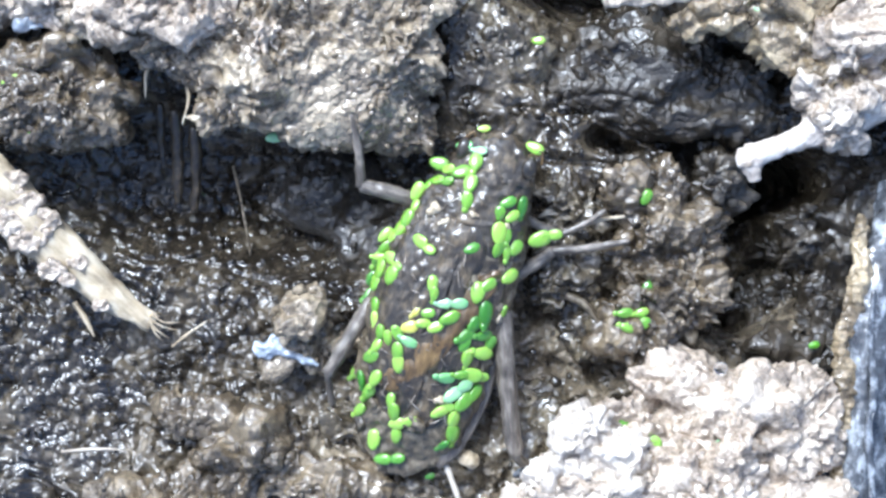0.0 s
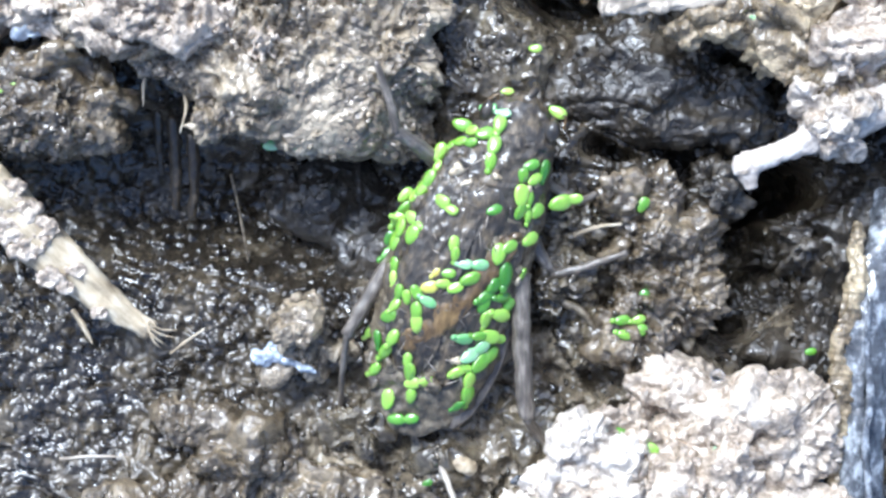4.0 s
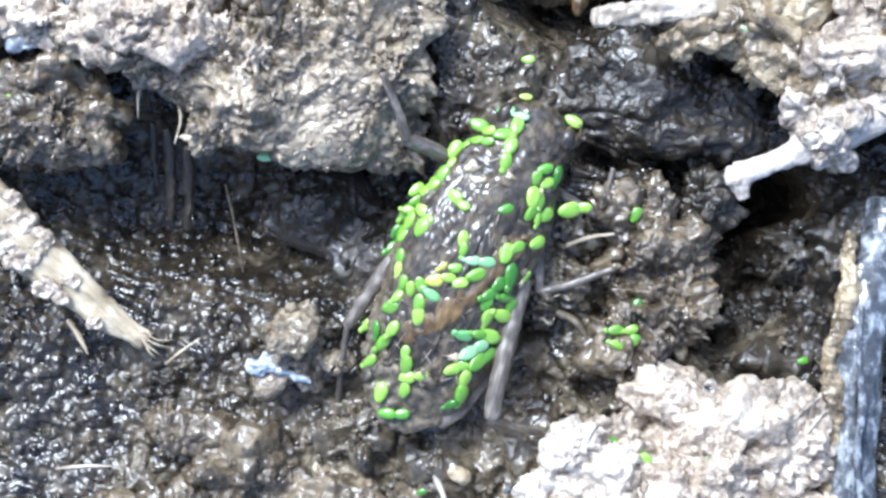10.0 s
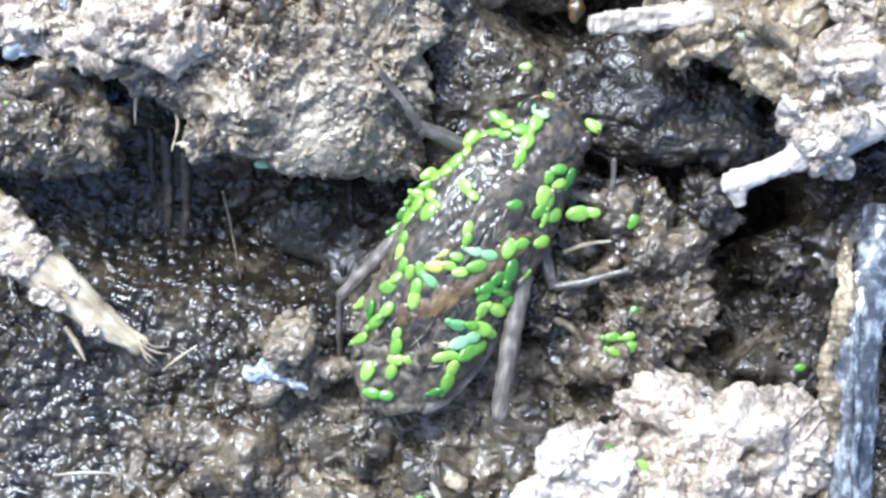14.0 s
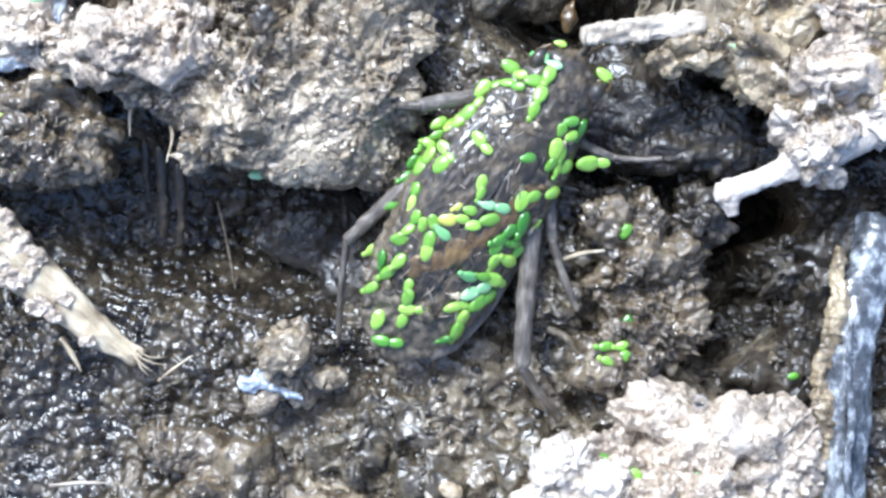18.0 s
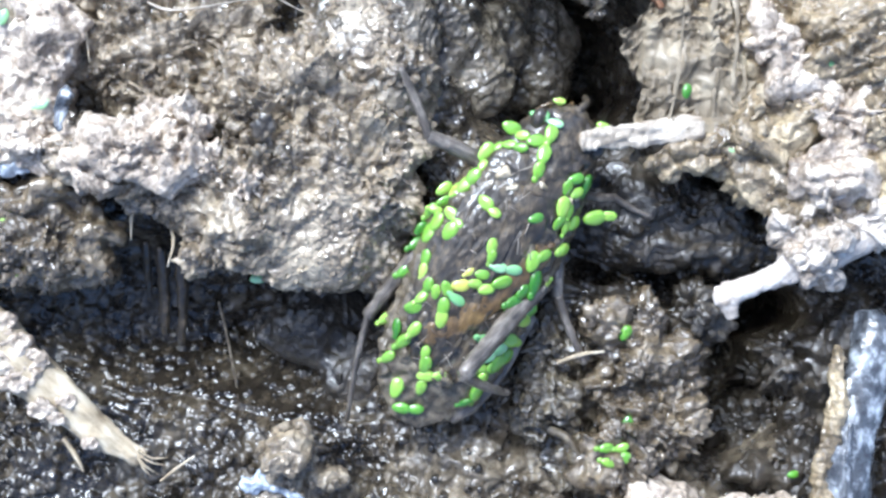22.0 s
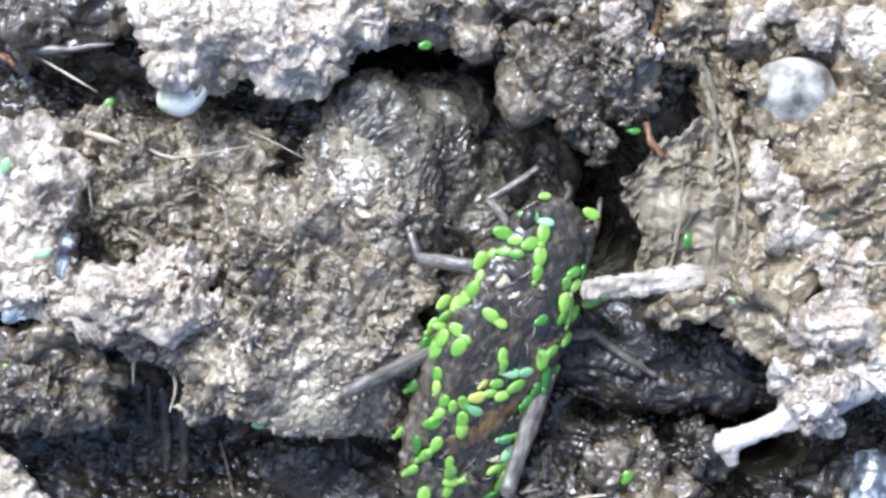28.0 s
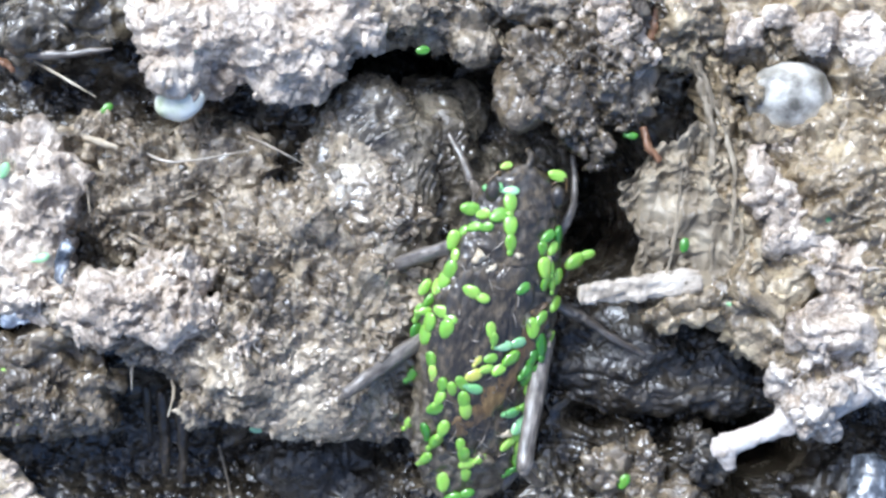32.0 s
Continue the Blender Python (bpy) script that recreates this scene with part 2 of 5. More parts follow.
def fibre(name, dark, mid, pale, along=(900, 120, 900), rough=0.5, coat=0.2, relief=0.00008, film=0.15):
    """Stringy plant matter, its grain along the object's y."""
    m, nodes, links, b = material(name)
    at = nodes.new("ShaderNodeTexCoord").outputs["Object"]
    stretch = nodes.new("ShaderNodeMapping")
    stretch.inputs["Scale"].default_value = along
    links.new(at, stretch.inputs["Vector"])
    grain = texture(nodes, links, "ShaderNodeTexNoise", 1.6, stretch.outputs["Vector"], Detail=6, Roughness=0.65)
    blot = texture(nodes, links, "ShaderNodeTexNoise", 500, at, Detail=3)
    mix = nodes.new("ShaderNodeMath")
    mix.operation = "MULTIPLY_ADD"
    links.new(grain.outputs["Fac"], mix.inputs[0])
    mix.inputs[1].default_value = 0.6
    half = nodes.new("ShaderNodeMath")
    half.operation = "MULTIPLY"
    links.new(blot.outputs["Fac"], half.inputs[0])
    half.inputs[1].default_value = 0.4
    links.new(half.outputs[0], mix.inputs[2])
    colour = ramp(nodes, links, mix.outputs[0], ((0.36, dark), (0.5, mid), (0.66, pale)))
    links.new(colour.outputs["Color"], b.inputs["Base Color"])
    b.inputs["Roughness"].default_value = rough
    b.inputs["Coat Weight"].default_value, b.inputs["Coat Roughness"].default_value = coat, film
    bump = nodes.new("ShaderNodeBump")
    bump.inputs["Distance"].default_value, bump.inputs["Strength"].default_value = relief, 0.8
    links.new(grain.outputs["Fac"], bump.inputs["Height"])
    links.new(bump.outputs["Normal"], b.inputs["Normal"])
    if coat > 0.75:
        water_film(nodes, links, b, at, 0.0001)
    return m


STRAW = fibre("straw", (0.2, 0.14, 0.075), (0.5, 0.4, 0.26), (0.74, 0.66, 0.5), (700, 150, 700))
DEAD_LEAF = fibre("dead_leaf", (0.1, 0.076, 0.046), (0.24, 0.19, 0.122), (0.44, 0.365, 0.25), (260, 130, 260), 0.6, 0.2, 0.00008)
PALE_ROOT = fibre("pale_root", (0.2, 0.155, 0.105), (0.42, 0.35, 0.265), (0.66, 0.585, 0.48), (700, 260, 700), 0.5, 0.3, 0.00012)
# The bluish-white tone paints the sky's highlights on wet bark.
BARK = fibre("wet_bark", (0.014, 0.014, 0.015), (0.09, 0.093, 0.1), (0.56, 0.58, 0.6), (800, 480, 800), 0.25, 1.0, 0.00006, 0.08)
ORANGE = fibre("rusty_fibre", (0.08, 0.035, 0.015), (0.2, 0.095, 0.042), (0.36, 0.21, 0.11))
SHELL_WHITE = fibre("white_shell", (0.5, 0.54, 0.3), (0.82, 0.8, 0.64), (0.9, 0.88, 0.78), (300, 300, 300), 0.3, 0.5, 0.00002)
STONE = fibre("grey_pebble", (0.11, 0.095, 0.07), (0.42, 0.385, 0.32), (0.8, 0.76, 0.68), (420, 420, 420), 0.3, 0.45, 0.00012, 0.12)
FLAKE = fibre("bluish_flake", (0.2, 0.22, 0.26), (0.45, 0.49, 0.54), (0.78, 0.8, 0.83), (500, 500, 500), 0.3, 0.6, 0.00003)
CUTICLE = fibre("dark_cuticle", (0.009, 0.006, 0.003), (0.038, 0.026, 0.013), (0.17, 0.122, 0.064), (1700, 800, 1700), 0.55, 0.85, 0.0002, 0.06)
CRUST = fibre("muddy_cuticle", (0.03, 0.021, 0.011), (0.12, 0.092, 0.055), (0.33, 0.27, 0.18), (1500, 1100, 1500), 0.36, 0.6, 0.0002, 0.08)
AMBER = fibre("amber_wing_edge", (0.035, 0.021, 0.007), (0.12, 0.07, 0.022), (0.27, 0.17, 0.06), (1500, 500, 1500), 0.3, 0.8, 0.00016, 0.08)
LEG = fibre("grey_leg", (0.04, 0.031, 0.022), (0.135, 0.11, 0.084), (0.34, 0.29, 0.235), (2200, 420, 2200), 0.3, 0.6, 0.00012)


def leaf_green(name, deep, bright, rough=0.28):
    """Duckweed: glossy, a little translucent, each frond of its own shade."""
    m, nodes, links, b = material(name)
    at = nodes.new("ShaderNodeTexCoord").outputs["Object"]
    spot = texture(nodes, links, "ShaderNodeTexNoise", 1600, at, Detail=3)
    own = nodes.new("ShaderNodeObjectInfo")
    add = nodes.new("ShaderNodeMath")
    add.operation = "MULTIPLY_ADD"
    links.new(own.outputs["Random"], add.inputs[0])
    add.inputs[1].default_value = 0.55
    half = nodes.new("ShaderNodeMath")
    half.operation = "MULTIPLY"
    links.new(spot.outputs["Fac"], half.inputs[0])
    half.inputs[1].default_value = 0.45
    links.new(half.outputs[0], add.inputs[2])
    colour = ramp(nodes, links, add.outputs[0], ((0.15, deep), (0.75, bright)))
    links.new(colour.outputs["Color"], b.inputs["Base Color"])
    b.inputs["Roughness"].default_value = rough
    b.inputs["Coat Weight"].default_value, b.inputs["Coat Roughness"].default_value = 1.0, 0.12
    b.inputs["Subsurface Weight"].default_value = 0.3
    b.inputs["Subsurface Radius"].default_value = (0.4, 1.0, 0.2)
    b.inputs["Subsurface Scale"].default_value = 0.0003
    return m


GREENS = (
    leaf_green("duckweed_green", (0.11, 0.28, 0.015), (0.38, 0.6, 0.08), 0.3),
    leaf_green("duckweed_lime", (0.2, 0.41, 0.03), (0.5, 0.69, 0.12), 0.32),
    leaf_green("duckweed_pale", (0.16, 0.4, 0.11), (0.4, 0.64, 0.34), 0.15),
    leaf_green("duckweed_deep_shaded", (0.05, 0.18, 0.01), (0.16, 0.38, 0.035)),
    leaf_green("duckweed_yellow", (0.48, 0.46, 0.05), (0.66, 0.64, 0.14)),
)


# ---- mesh helpers ----
def part(name, bm, mat, parent=None, label=""):
    """Links a bmesh as one mesh object, under a thing or a part."""
    me = bpy.data.meshes.new(name)
    bm.to_mesh(me)
    bm.free()
    me.materials.append(mat)
    me.shade_smooth()
    ob = new(name, me)
    ob.parent = parent
    return tagged(ob, label) if label else ob


def from_arrays(name, verts, faces, mat, smooth=True):
    """A mesh from vertex and quad arrays."""
    me = bpy.data.meshes.new(name)
    me.vertices.add(len(verts))
    me.vertices.foreach_set("co", np.ascontiguousarray(verts, dtype=np.float32).ravel())
    n = faces.shape[1]
    me.loops.add(faces.size)
    me.loops.foreach_set("vertex_index", faces.astype(np.int32).ravel())
    me.polygons.add(len(faces))
    me.polygons.foreach_set("loop_start", np.arange(0, faces.size, n, dtype=np.int32))
    me.update(calc_edges=True)
    me.validate()
    me.materials.append(mat)
    if smooth:
        me.shade_smooth()
    return me


def roughen(bm, size, amount, seed=0, octaves=3, along=1.0):
    """Pushes a bmesh's vertices along their normals by noise; size and amount in the mesh's units."""
    bm.normal_update()
    p = np.array([v.co for v in bm.verts])
    d = fbm(p / np.array((size, size * along, size)), octaves, seed) * amount
    moves = [v.normal * float(x) for v, x in zip(bm.verts, d)]
    for v, m in zip(bm.verts, moves):
        v.co += m


def tube(points, radii, sides=10, squash=1.0):
    """A bmesh tube through the points, with rounded ends."""
    bm = bmesh.new()
    pts = [Vector(p) for p in points]
    rings = []
    for i, p in enumerate(pts):
        d = (pts[min(i + 1, len(pts) - 1)] - pts[max(i - 1, 0)]).normalized()
        side = d.cross(Vector((0, 0, 1)))
        side = side.normalized() if side.length > 1e-6 else Vector((1, 0, 0))
        up = side.cross(d)
        rings.append([bm.verts.new(p + float(radii[i]) * (side * math.cos(2 * math.pi * k / sides) + up * squash * math.sin(2 * math.pi * k / sides))) for k in range(sides)])
    for a, b in zip(rings, rings[1:]):
        for k in range(sides):
            bm.faces.new((a[k], a[(k + 1) % sides], b[(k + 1) % sides], b[k]))
    for ring, p, d in ((rings[0], pts[0], pts[0] - pts[1]), (rings[-1], pts[-1], pts[-1] - pts[-2])):
        tip = bm.verts.new(p + d.normalized() * (ring[0].co - p).length * 0.5)
        for k in range(sides):
            bm.faces.new((ring[k], ring[(k + 1) % sides], tip))
    bmesh.ops.recalc_face_normals(bm, faces=bm.faces)
    return bm


def bend(points, steps=6):
    """A smooth line through the points (Catmull-Rom)."""
    pts = [Vector(p) for p in points]
    pts = [pts[0] * 2 - pts[1]] + pts + [pts[-1] * 2 - pts[-2]]
    out = []
    for a, b, c, d in zip(pts, pts[1:], pts[2:], pts[3:]):
        for s in range(steps):
            t = s / steps
            out.append(0.5 * (2 * b + (c - a) * t + (2 * a - 5 * b + 4 * c - d) * t * t + (3 * b - a - 3 * c + d) * t ** 3))
    return out + [pts[-2]]


# ---- ground: one sheet of mud with troughs, burrows and mounds ----
def spread(lo, hi, step, far, n):
    """Fine steps from lo to hi, then ever wider ones out to far."""
    inner = np.arange(lo, hi + step, step)
    out = np.geomspace(step * 3, far, n)
    return np.concatenate((lo - out[::-1], inner, inner[-1] + out))


def swell(z, u, v, cu, cv, ru, rv, h, turn=0.0, power=1.0):
    """Raises (or sinks, h < 0) an oval patch by h millimetres."""
    c, s = math.cos(radians(turn)), math.sin(radians(turn))
    du, dv = u - cu, v - cv
    a, b = (du * c + dv * s) / ru, (dv * c - du * s) / rv
    return z + h * np.exp(-((a * a + b * b) ** power))


def build_ground():
    us = spread(-160, 1730, 2.9, 2.0e6, 30)
    vs = spread(-160, 1560, 2.9, 2.0e6, 30)
    u, v = np.meshgrid(us, vs)
    u, v = u.ravel(), v.ravel()
    p = np.stack((u * G, -v * G, np.zeros_like(u)), 1)
    near = np.exp(-(np.maximum(0, np.hypot((u - 784) / 1000, (v - 700) / 900) - 1.3)) ** 2)
    warp = np.stack((fbm(p / 4.0, 2, 3), fbm(p / 4.0, 2, 5)), 1) * 12 * near[:, None]
    uu, vv = u + warp[:, 0], v + warp[:, 1]
    z = np.full_like(u, -3.6)
    for one in (
        (250, 1150, 420, 300, -1.8), (330, 815, 290, 150, -6.0, 0, 1.6), (60, 900, 160, 120, -1.0), (490, 890, 150, 110, -3.0, 0, 1.5),
        (760, 1330, 260, 170, 1.2), (820, 850, 210, 330, 1.1, 12, 2), (860, 590, 150, 110, 1.4), (640, 1010, 90, 160, -1.8),
        (1000, 340, 165, 180, -10, 0, 2.5), (1060, 330, 80, 120, -6, 0, 2.5), (690, 105, 110, 42, -10, 0, 3), (890, 215, 110, 95, -8, 0, 3), (1010, 480, 100, 90, -2.0),
        (1150, 640, 200, 100, -4.5, 10, 2), (1290, 930, 90, 165, -12, 0, 2.2), (1350, 825, 90, 60, -12, 0, 3), (1400, 960, 120, 110, -3.5, 0, 2), (1185, 785, 30, 48, -5, 0, 2), (1050, 752, 50, 24, -4, 8, 2), (1300, 620, 80, 70, -3),
        (1400, 800, 130, 50, -6), (1110, 1000, 160, 160, 1.0), (1040, 1120, 80, 90, -2.5), (1400, 1030, 130, 160, 0.8),
        (180, 330, 330, 190, 2.6), (300, 170, 110, 40, -4), (100, 170, 150, 60, -3), (60, 600, 110, 60, -3.0), (70, 60, 160, 80, 1.5),
        (740, 380, 150, 170, 1.8), (620, 800, 130, 50, -2), (960, 1010, 70, 130, -0.8),
    ):
        z = swell(z, uu, vv, *one)
    q = np.stack((u * G, -v * G, z), 1)
    rough = np.clip(1.15 - 0.75 * np.exp(-(((u - 1130) / 190) ** 2 + ((v - 640) / 110) ** 2)) - 0.6 * np.exp(-(((u - 850) / 170) ** 2 + ((v - 560) / 150) ** 2)), 0.35, 1.2) * (1 - 0.45 * np.exp(-(((u - 330) / 330) ** 2 + ((v - 850) / 170) ** 2) ** 2))
    ooze = np.exp(-(((u - 230) / 430) ** 2 + ((v - 1070) / 330) ** 2) ** 2)
    z = z + near * torn(q, 1.0, 0.75, 21) * rough * (1 - 0.6 * ooze) + ooze * (0.5 * crumbs((q @ TURN) / 0.95, 77) + 0.07 * crumbs((q @ TURN) / 0.5 + 4, 78))
    pick = np.random.RandomState(3).permutation(np.nonzero((near > 0.99) & (u > -100) & (u < 1660) & (v > -100) & (v < 1500))[0])[:3200]
    CRUMB_SPOTS.extend(((u[k] - 784) * G, (441 - v[k]) * G, z[k], 0) for k in pick)
    z = z + (1 - near) * 2.5 * fbm(p / 60.0, 3, 51)
    verts = np.stack(((u - 784) * G, (441 - v) * G, z), 1) * 0.001
    nu, nv = len(us), len(vs)
    i = np.arange(nv - 1)[:, None] * nu + np.arange(nu - 1)[None, :]
    i = i.ravel()
    faces = np.stack((i, i + nu, i + nu + 1, i + 1), 1)
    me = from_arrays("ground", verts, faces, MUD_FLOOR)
    silt = np.zeros_like(u)
    for one in ((980, 1200, 330, 270, 1.0, 0, 2), (700, 1330, 300, 130, 0.9, 0, 2), (860, 600, 150, 120, 0.5), (200, 330, 330, 170, 0.7, 0, 2), (1150, 1000, 220, 200, 0.6), (330, 1400, 300, 100, 0.4), (1300, 300, 400, 250, 0.6)):
        silt = swell(silt, uu + 25 * fbm(p / 2.0, 2, 91), vv + 25 * fbm(p / 2.0, 2, 93), *one)
    field = me.attributes.new("silt", "FLOAT", "POINT")
    field.data.foreach_set("value", np.clip(silt + 0.25 * fbm(p / 1.4, 2, 95) * near, 0, 1).astype(np.float32))
    ob = new("ground", me)
    return tagged(ob, "dark wet granular mud with burrows and hollows", "mud", kind="structure")


build_ground()


# ---- clods ----
@functools.lru_cache(None)
def crumb_mesh(kind, form):
    """A rough lump of mud, a millimetre in radius."""
    bm = bmesh.new()
    bmesh.ops.create_icosphere(bm, subdivisions=3, radius=1)
    roughen(bm, 0.9, 0.45, 90 + form, 4)
    bmesh.ops.scale(bm, vec=(0.001, 0.001, 0.0007), verts=bm.verts)
    me = bpy.data.meshes.new("crumb")
    bm.to_mesh(me)
    bm.free()
    me.materials.append(MUDS[kind])
    me.shade_smooth()
    return me


def clod(label, lumps, mat, amount=(1.0, 0.75), voxel=0.115, seed=0, name="mud_clod", parent=None, calm=(), melt=0, rings=None):
    """A lump of mud: ovals (u, v, height, radius u, radius v, thickness) fused, then crumbled."""
    bm = bmesh.new()
    for u, v, z, ru, rv, rz in lumps:
        c = plan(u, v, z)
        m = Matrix.Translation(c) @ Matrix.Diagonal((ru * G, rv * G, rz, 1))
        bmesh.ops.create_icosphere(bm, subdivisions=4, radius=1, matrix=m)
    me = bpy.data.meshes.new("rough")
    bm.to_mesh(me)
    bm.free()
    ob = bpy.data.objects.new("rough", me)
    scene.collection.objects.link(ob)
    mod = ob.modifiers.new("fuse", "REMESH")
    mod.mode, mod.voxel_size, mod.use_smooth_shade = "VOXEL", voxel, True
    if melt:
        ob.modifiers.new("melt", "SMOOTH").iterations = melt
    fused = bpy.data.meshes.new_from_object(ob.evaluated_get(bpy.context.evaluated_depsgraph_get()))
    bpy.data.objects.remove(ob)
    bpy.data.meshes.remove(me)
    n = len(fused.vertices)
    p, nor = np.empty(n * 3), np.empty(n * 3)
    fused.vertices.foreach_get("co", p)
    fused.vertex_normals.foreach_get("vector", nor)
    p, nor = p.reshape(-1, 3), nor.reshape(-1, 3)
    a, b = amount
    quiet = np.ones(n)
    for u, v, r in calm:
        c = plan(u, v)
        quiet = quiet - 0.72 * np.exp(-(((p[:, 0] - c.x) ** 2 + (p[:, 1] - c.y) ** 2) / (r * G) ** 2) ** 2)
    quiet = np.clip(quiet, 0.2, 1)[:, None]
    p = p + quiet * 0.6 * min(1.0, a) * sway(p / 2.3, seed + 85)
    p = p + quiet * (nor * torn(p, a, b, seed)[:, None] + 0.12 * b * sway(p / 0.7, seed + 80))
    if rings:
        c = plan(*rings)
        r = np.hypot(p[:, 0] - c.x, (p[:, 1] - c.y) * 0.8) + 1.3 * fbm(p / 2.6, 2, seed + 90)
        fade = np.clip(0.5 + 1.2 * value_noise(p / 1.7, seed + 95), 0, 1)
        p = p + nor * (fade * (0.07 * np.sin(r * 7.4) + 0.05 * np.sin(r * 15.0 + 1)))[:, None]
    up = np.nonzero((nor[:, 2] > 0.1) & (p[:, 2] > -2.5))[0]
    for k in () if mat not in MUDS else np.random.RandomState(seed).permutation(up)[:int(len(up) * 0.0045 * min(1.0, a))]:
        CRUMB_SPOTS.append((*p[k], MUDS.index(mat)))
    low = p.mean(0)
    fused.vertices.foreach_set("co", ((p - low) * 0.001).astype(np.float32).ravel())
    fused.update()
    fused.materials.clear()
    fused.materials.append(mat)
    fused.shade_smooth()
    fused.name = name
    out = new(name, fused)
    out.location = low * 0.001
    if mat in MUDS and not parent:
        rs = np.random.RandomState(seed + 1)
        high = np.nonzero((nor[:, 2] > 0.35) & (p[:, 2] > -9))[0]
        for k in rs.permutation(high)[:9]:
            bit = new("crumb", crumb_mesh(MUDS.index(mat), rs.randint(3)))
            bit.parent = out
            bit.matrix_basis = Matrix.Translation((p[k] - low) * 0.001) @ pose(0, 0, 0, *rs.uniform(-40, 40, 2), rs.uniform(0, 360)) @ Matrix.Diagonal((*(rs.uniform(0.3, 0.75) * rs.uniform(0.7, 1.2, 3)), 1))
    if parent:
        out.parent = parent
        out.location = low * 0.001 - np.array(parent.location)
        return tagged(out, label)
    return tagged(out, label, "mud clod", "clods of the mud bank")


ledge = clod("large wet grey-brown mud ledge with a crumbling overhang", (
    (230, 545, 1.2, 145, 62, 2.8), (330, 590, 0.8, 150, 68, 2.8), (450, 620, 1.2, 130, 125, 3.0), (560, 680, 0.4, 140, 100, 2.8),
    (600, 560, 0.8, 150, 170, 3.0), (520, 460, 0.6, 165, 130, 2.8), (640, 420, 0.2, 120, 170, 2.5), (420, 705, -0.4, 75, 45, 1.8), (670, 720, -0.8, 60, 60, 2),
    (640, 300, -0.8, 100, 120, 2.6), (368, 702, 0.2, 42, 38, 1.9)), MUD_CLOD, (0.95, 1.15), voxel=0.1, seed=100, calm=((680, 300, 110), (600, 735, 120)))
clod("smooth wet grey mud dome sloping down into the burrow", (
    (690, 310, -1.3, 95, 155, 2.9), (655, 250, -0.9, 105, 115, 2.7), (665, 205, -2.8, 100, 55, 2.4), (620, 360, 0.0, 80, 110, 2.4), (690, 420, 0.0, 80, 90, 2.3),
    (762, 290, -3.4, 90, 140, 2.9), (825, 365, -5.2, 84, 115, 2.8), (775, 195, -5.8, 100, 66, 2.6), (860, 285, -8.6, 84, 130, 2.7), (940, 330, -11, 90, 130, 2.6)), MUD_GREY, (0.42, 0.5), seed=130, name="mud_dome", parent=ledge, melt=120, rings=(880, 470))
# Pale overlay where the ledge's crest is lit: brightness painted as colour.
clod("pale mud crust with the light put into its colour", ((235, 520, 3.3, 105, 46, 1.5), (325, 560, 3.2, 90, 38, 1.4), (160, 555, 2.7, 60, 36, 1.2), (410, 590, 3.3, 60, 30, 1.0), (300, 480, 3.0, 70, 30, 1.0)), MUD_PALE, (0.9, 1.3), voxel=0.1, seed=500, name="crust", parent=ledge, melt=30)
clod("torn crust of wet mud", ((540, 405, 2.2, 80, 45, 0.9), (460, 430, 2.4, 60, 36, 0.8)), MUD_CLOD, (1.0, 1.2), seed=510, name="crust", parent=ledge)
clod("pale crumbly mud clod with a white shell beneath it", (
    (335, 55, 2, 85, 70, 3), (450, 55, 2.4, 125, 78, 3.0), (540, 90, 2, 80, 65, 2.8), (580, 25, 2.4, 110, 75, 2.8), (385, 128, 1.2, 65, 42, 2.0), (322, 140, 2.6, 36, 26, 1.9), (440, -60, 1.5, 220, 80, 3)), MUD_PALE, seed=160, calm=((450, 60, 60),))
clod("pale mud lump on the bank", ((248, 25, 2.0, 36, 34, 1.8), (265, -10, 1.5, 40, 40, 2)), MUD_LIT, seed=170)
clod("grey-brown mud ridge over a dark hole", ((720, 22, 1.6, 105, 55, 2.6), (830, 55, 1.2, 75, 52, 2.3), (800, -40, 1.2, 200, 70, 2.6), (930, 10, 1.6, 100, 40, 2.3)), MUD_CLOD, seed=190)
clod("jagged grey-brown mud clod hanging over the burrow", (
    (955, 115, 2.6, 74, 62, 1.7), (912, 165, 2.6, 34, 48, 1.2), (985, 160, 2.6, 52, 46, 1.4), (1025, 205, 2.4, 40, 52, 1.3), (1056, 262, 2.2, 22, 46, 1.1), (1070, 100, 2.6, 75, 85, 2.2), (1108, 170, 2.2, 52, 65, 1.8), (1100, 0, 2.2, 90, 70, 2.6)), MUD_BROWN, (0.8, 1.2), seed=220)
bank = clod("broad tan mud bank with roots in it", (
    (1330, 380, 0.6, 110, 165, 2.6), (1250, 470, 0.2, 80, 72, 2.0), (1290, 500, 0.6, 100, 66, 2.2), (1400, 480, 1.6, 115, 170, 2.8), (1500, 350, 2.0, 150, 190, 3.0),
    (1415, 600, 1.6, 75, 95, 2.6), (1500, 560, 1.6, 90, 110, 2.6), (1560, 450, 1.8, 120, 200, 3), (1620, 330, 2, 150, 250, 3)), MUD_TAN, seed=250)
clod("torn lip of mud under the stick", ((1165, 545, 2.4, 40, 22, 0.9), (1190, 560, 2.2, 22, 26, 0.7), (1240, 555, 2.4, 34, 20, 0.8), (1215, 530, 2.6, 60, 20, 1.0)), MUD_TAN, (0.7, 1.1), voxel=0.09, seed=258, name="crust", parent=bank)
clod("pale rooty clump of mud", ((1400, 655, 2.6, 46, 50, 1.6), (1440, 610, 3.0, 56, 50, 1.6), (1530, 640, 2.6, 36, 46, 1.5), (1425, 700, 2.8, 44, 40, 1.6), (1480, 680, 2.6, 50, 46, 1.7), (1550, 655, 2.4, 60, 50, 1.7), (1455, 735, 2.4, 34, 26, 1.3)), MUD_LIT, (1.0, 1.1), seed=257, name="crust", parent=bank)
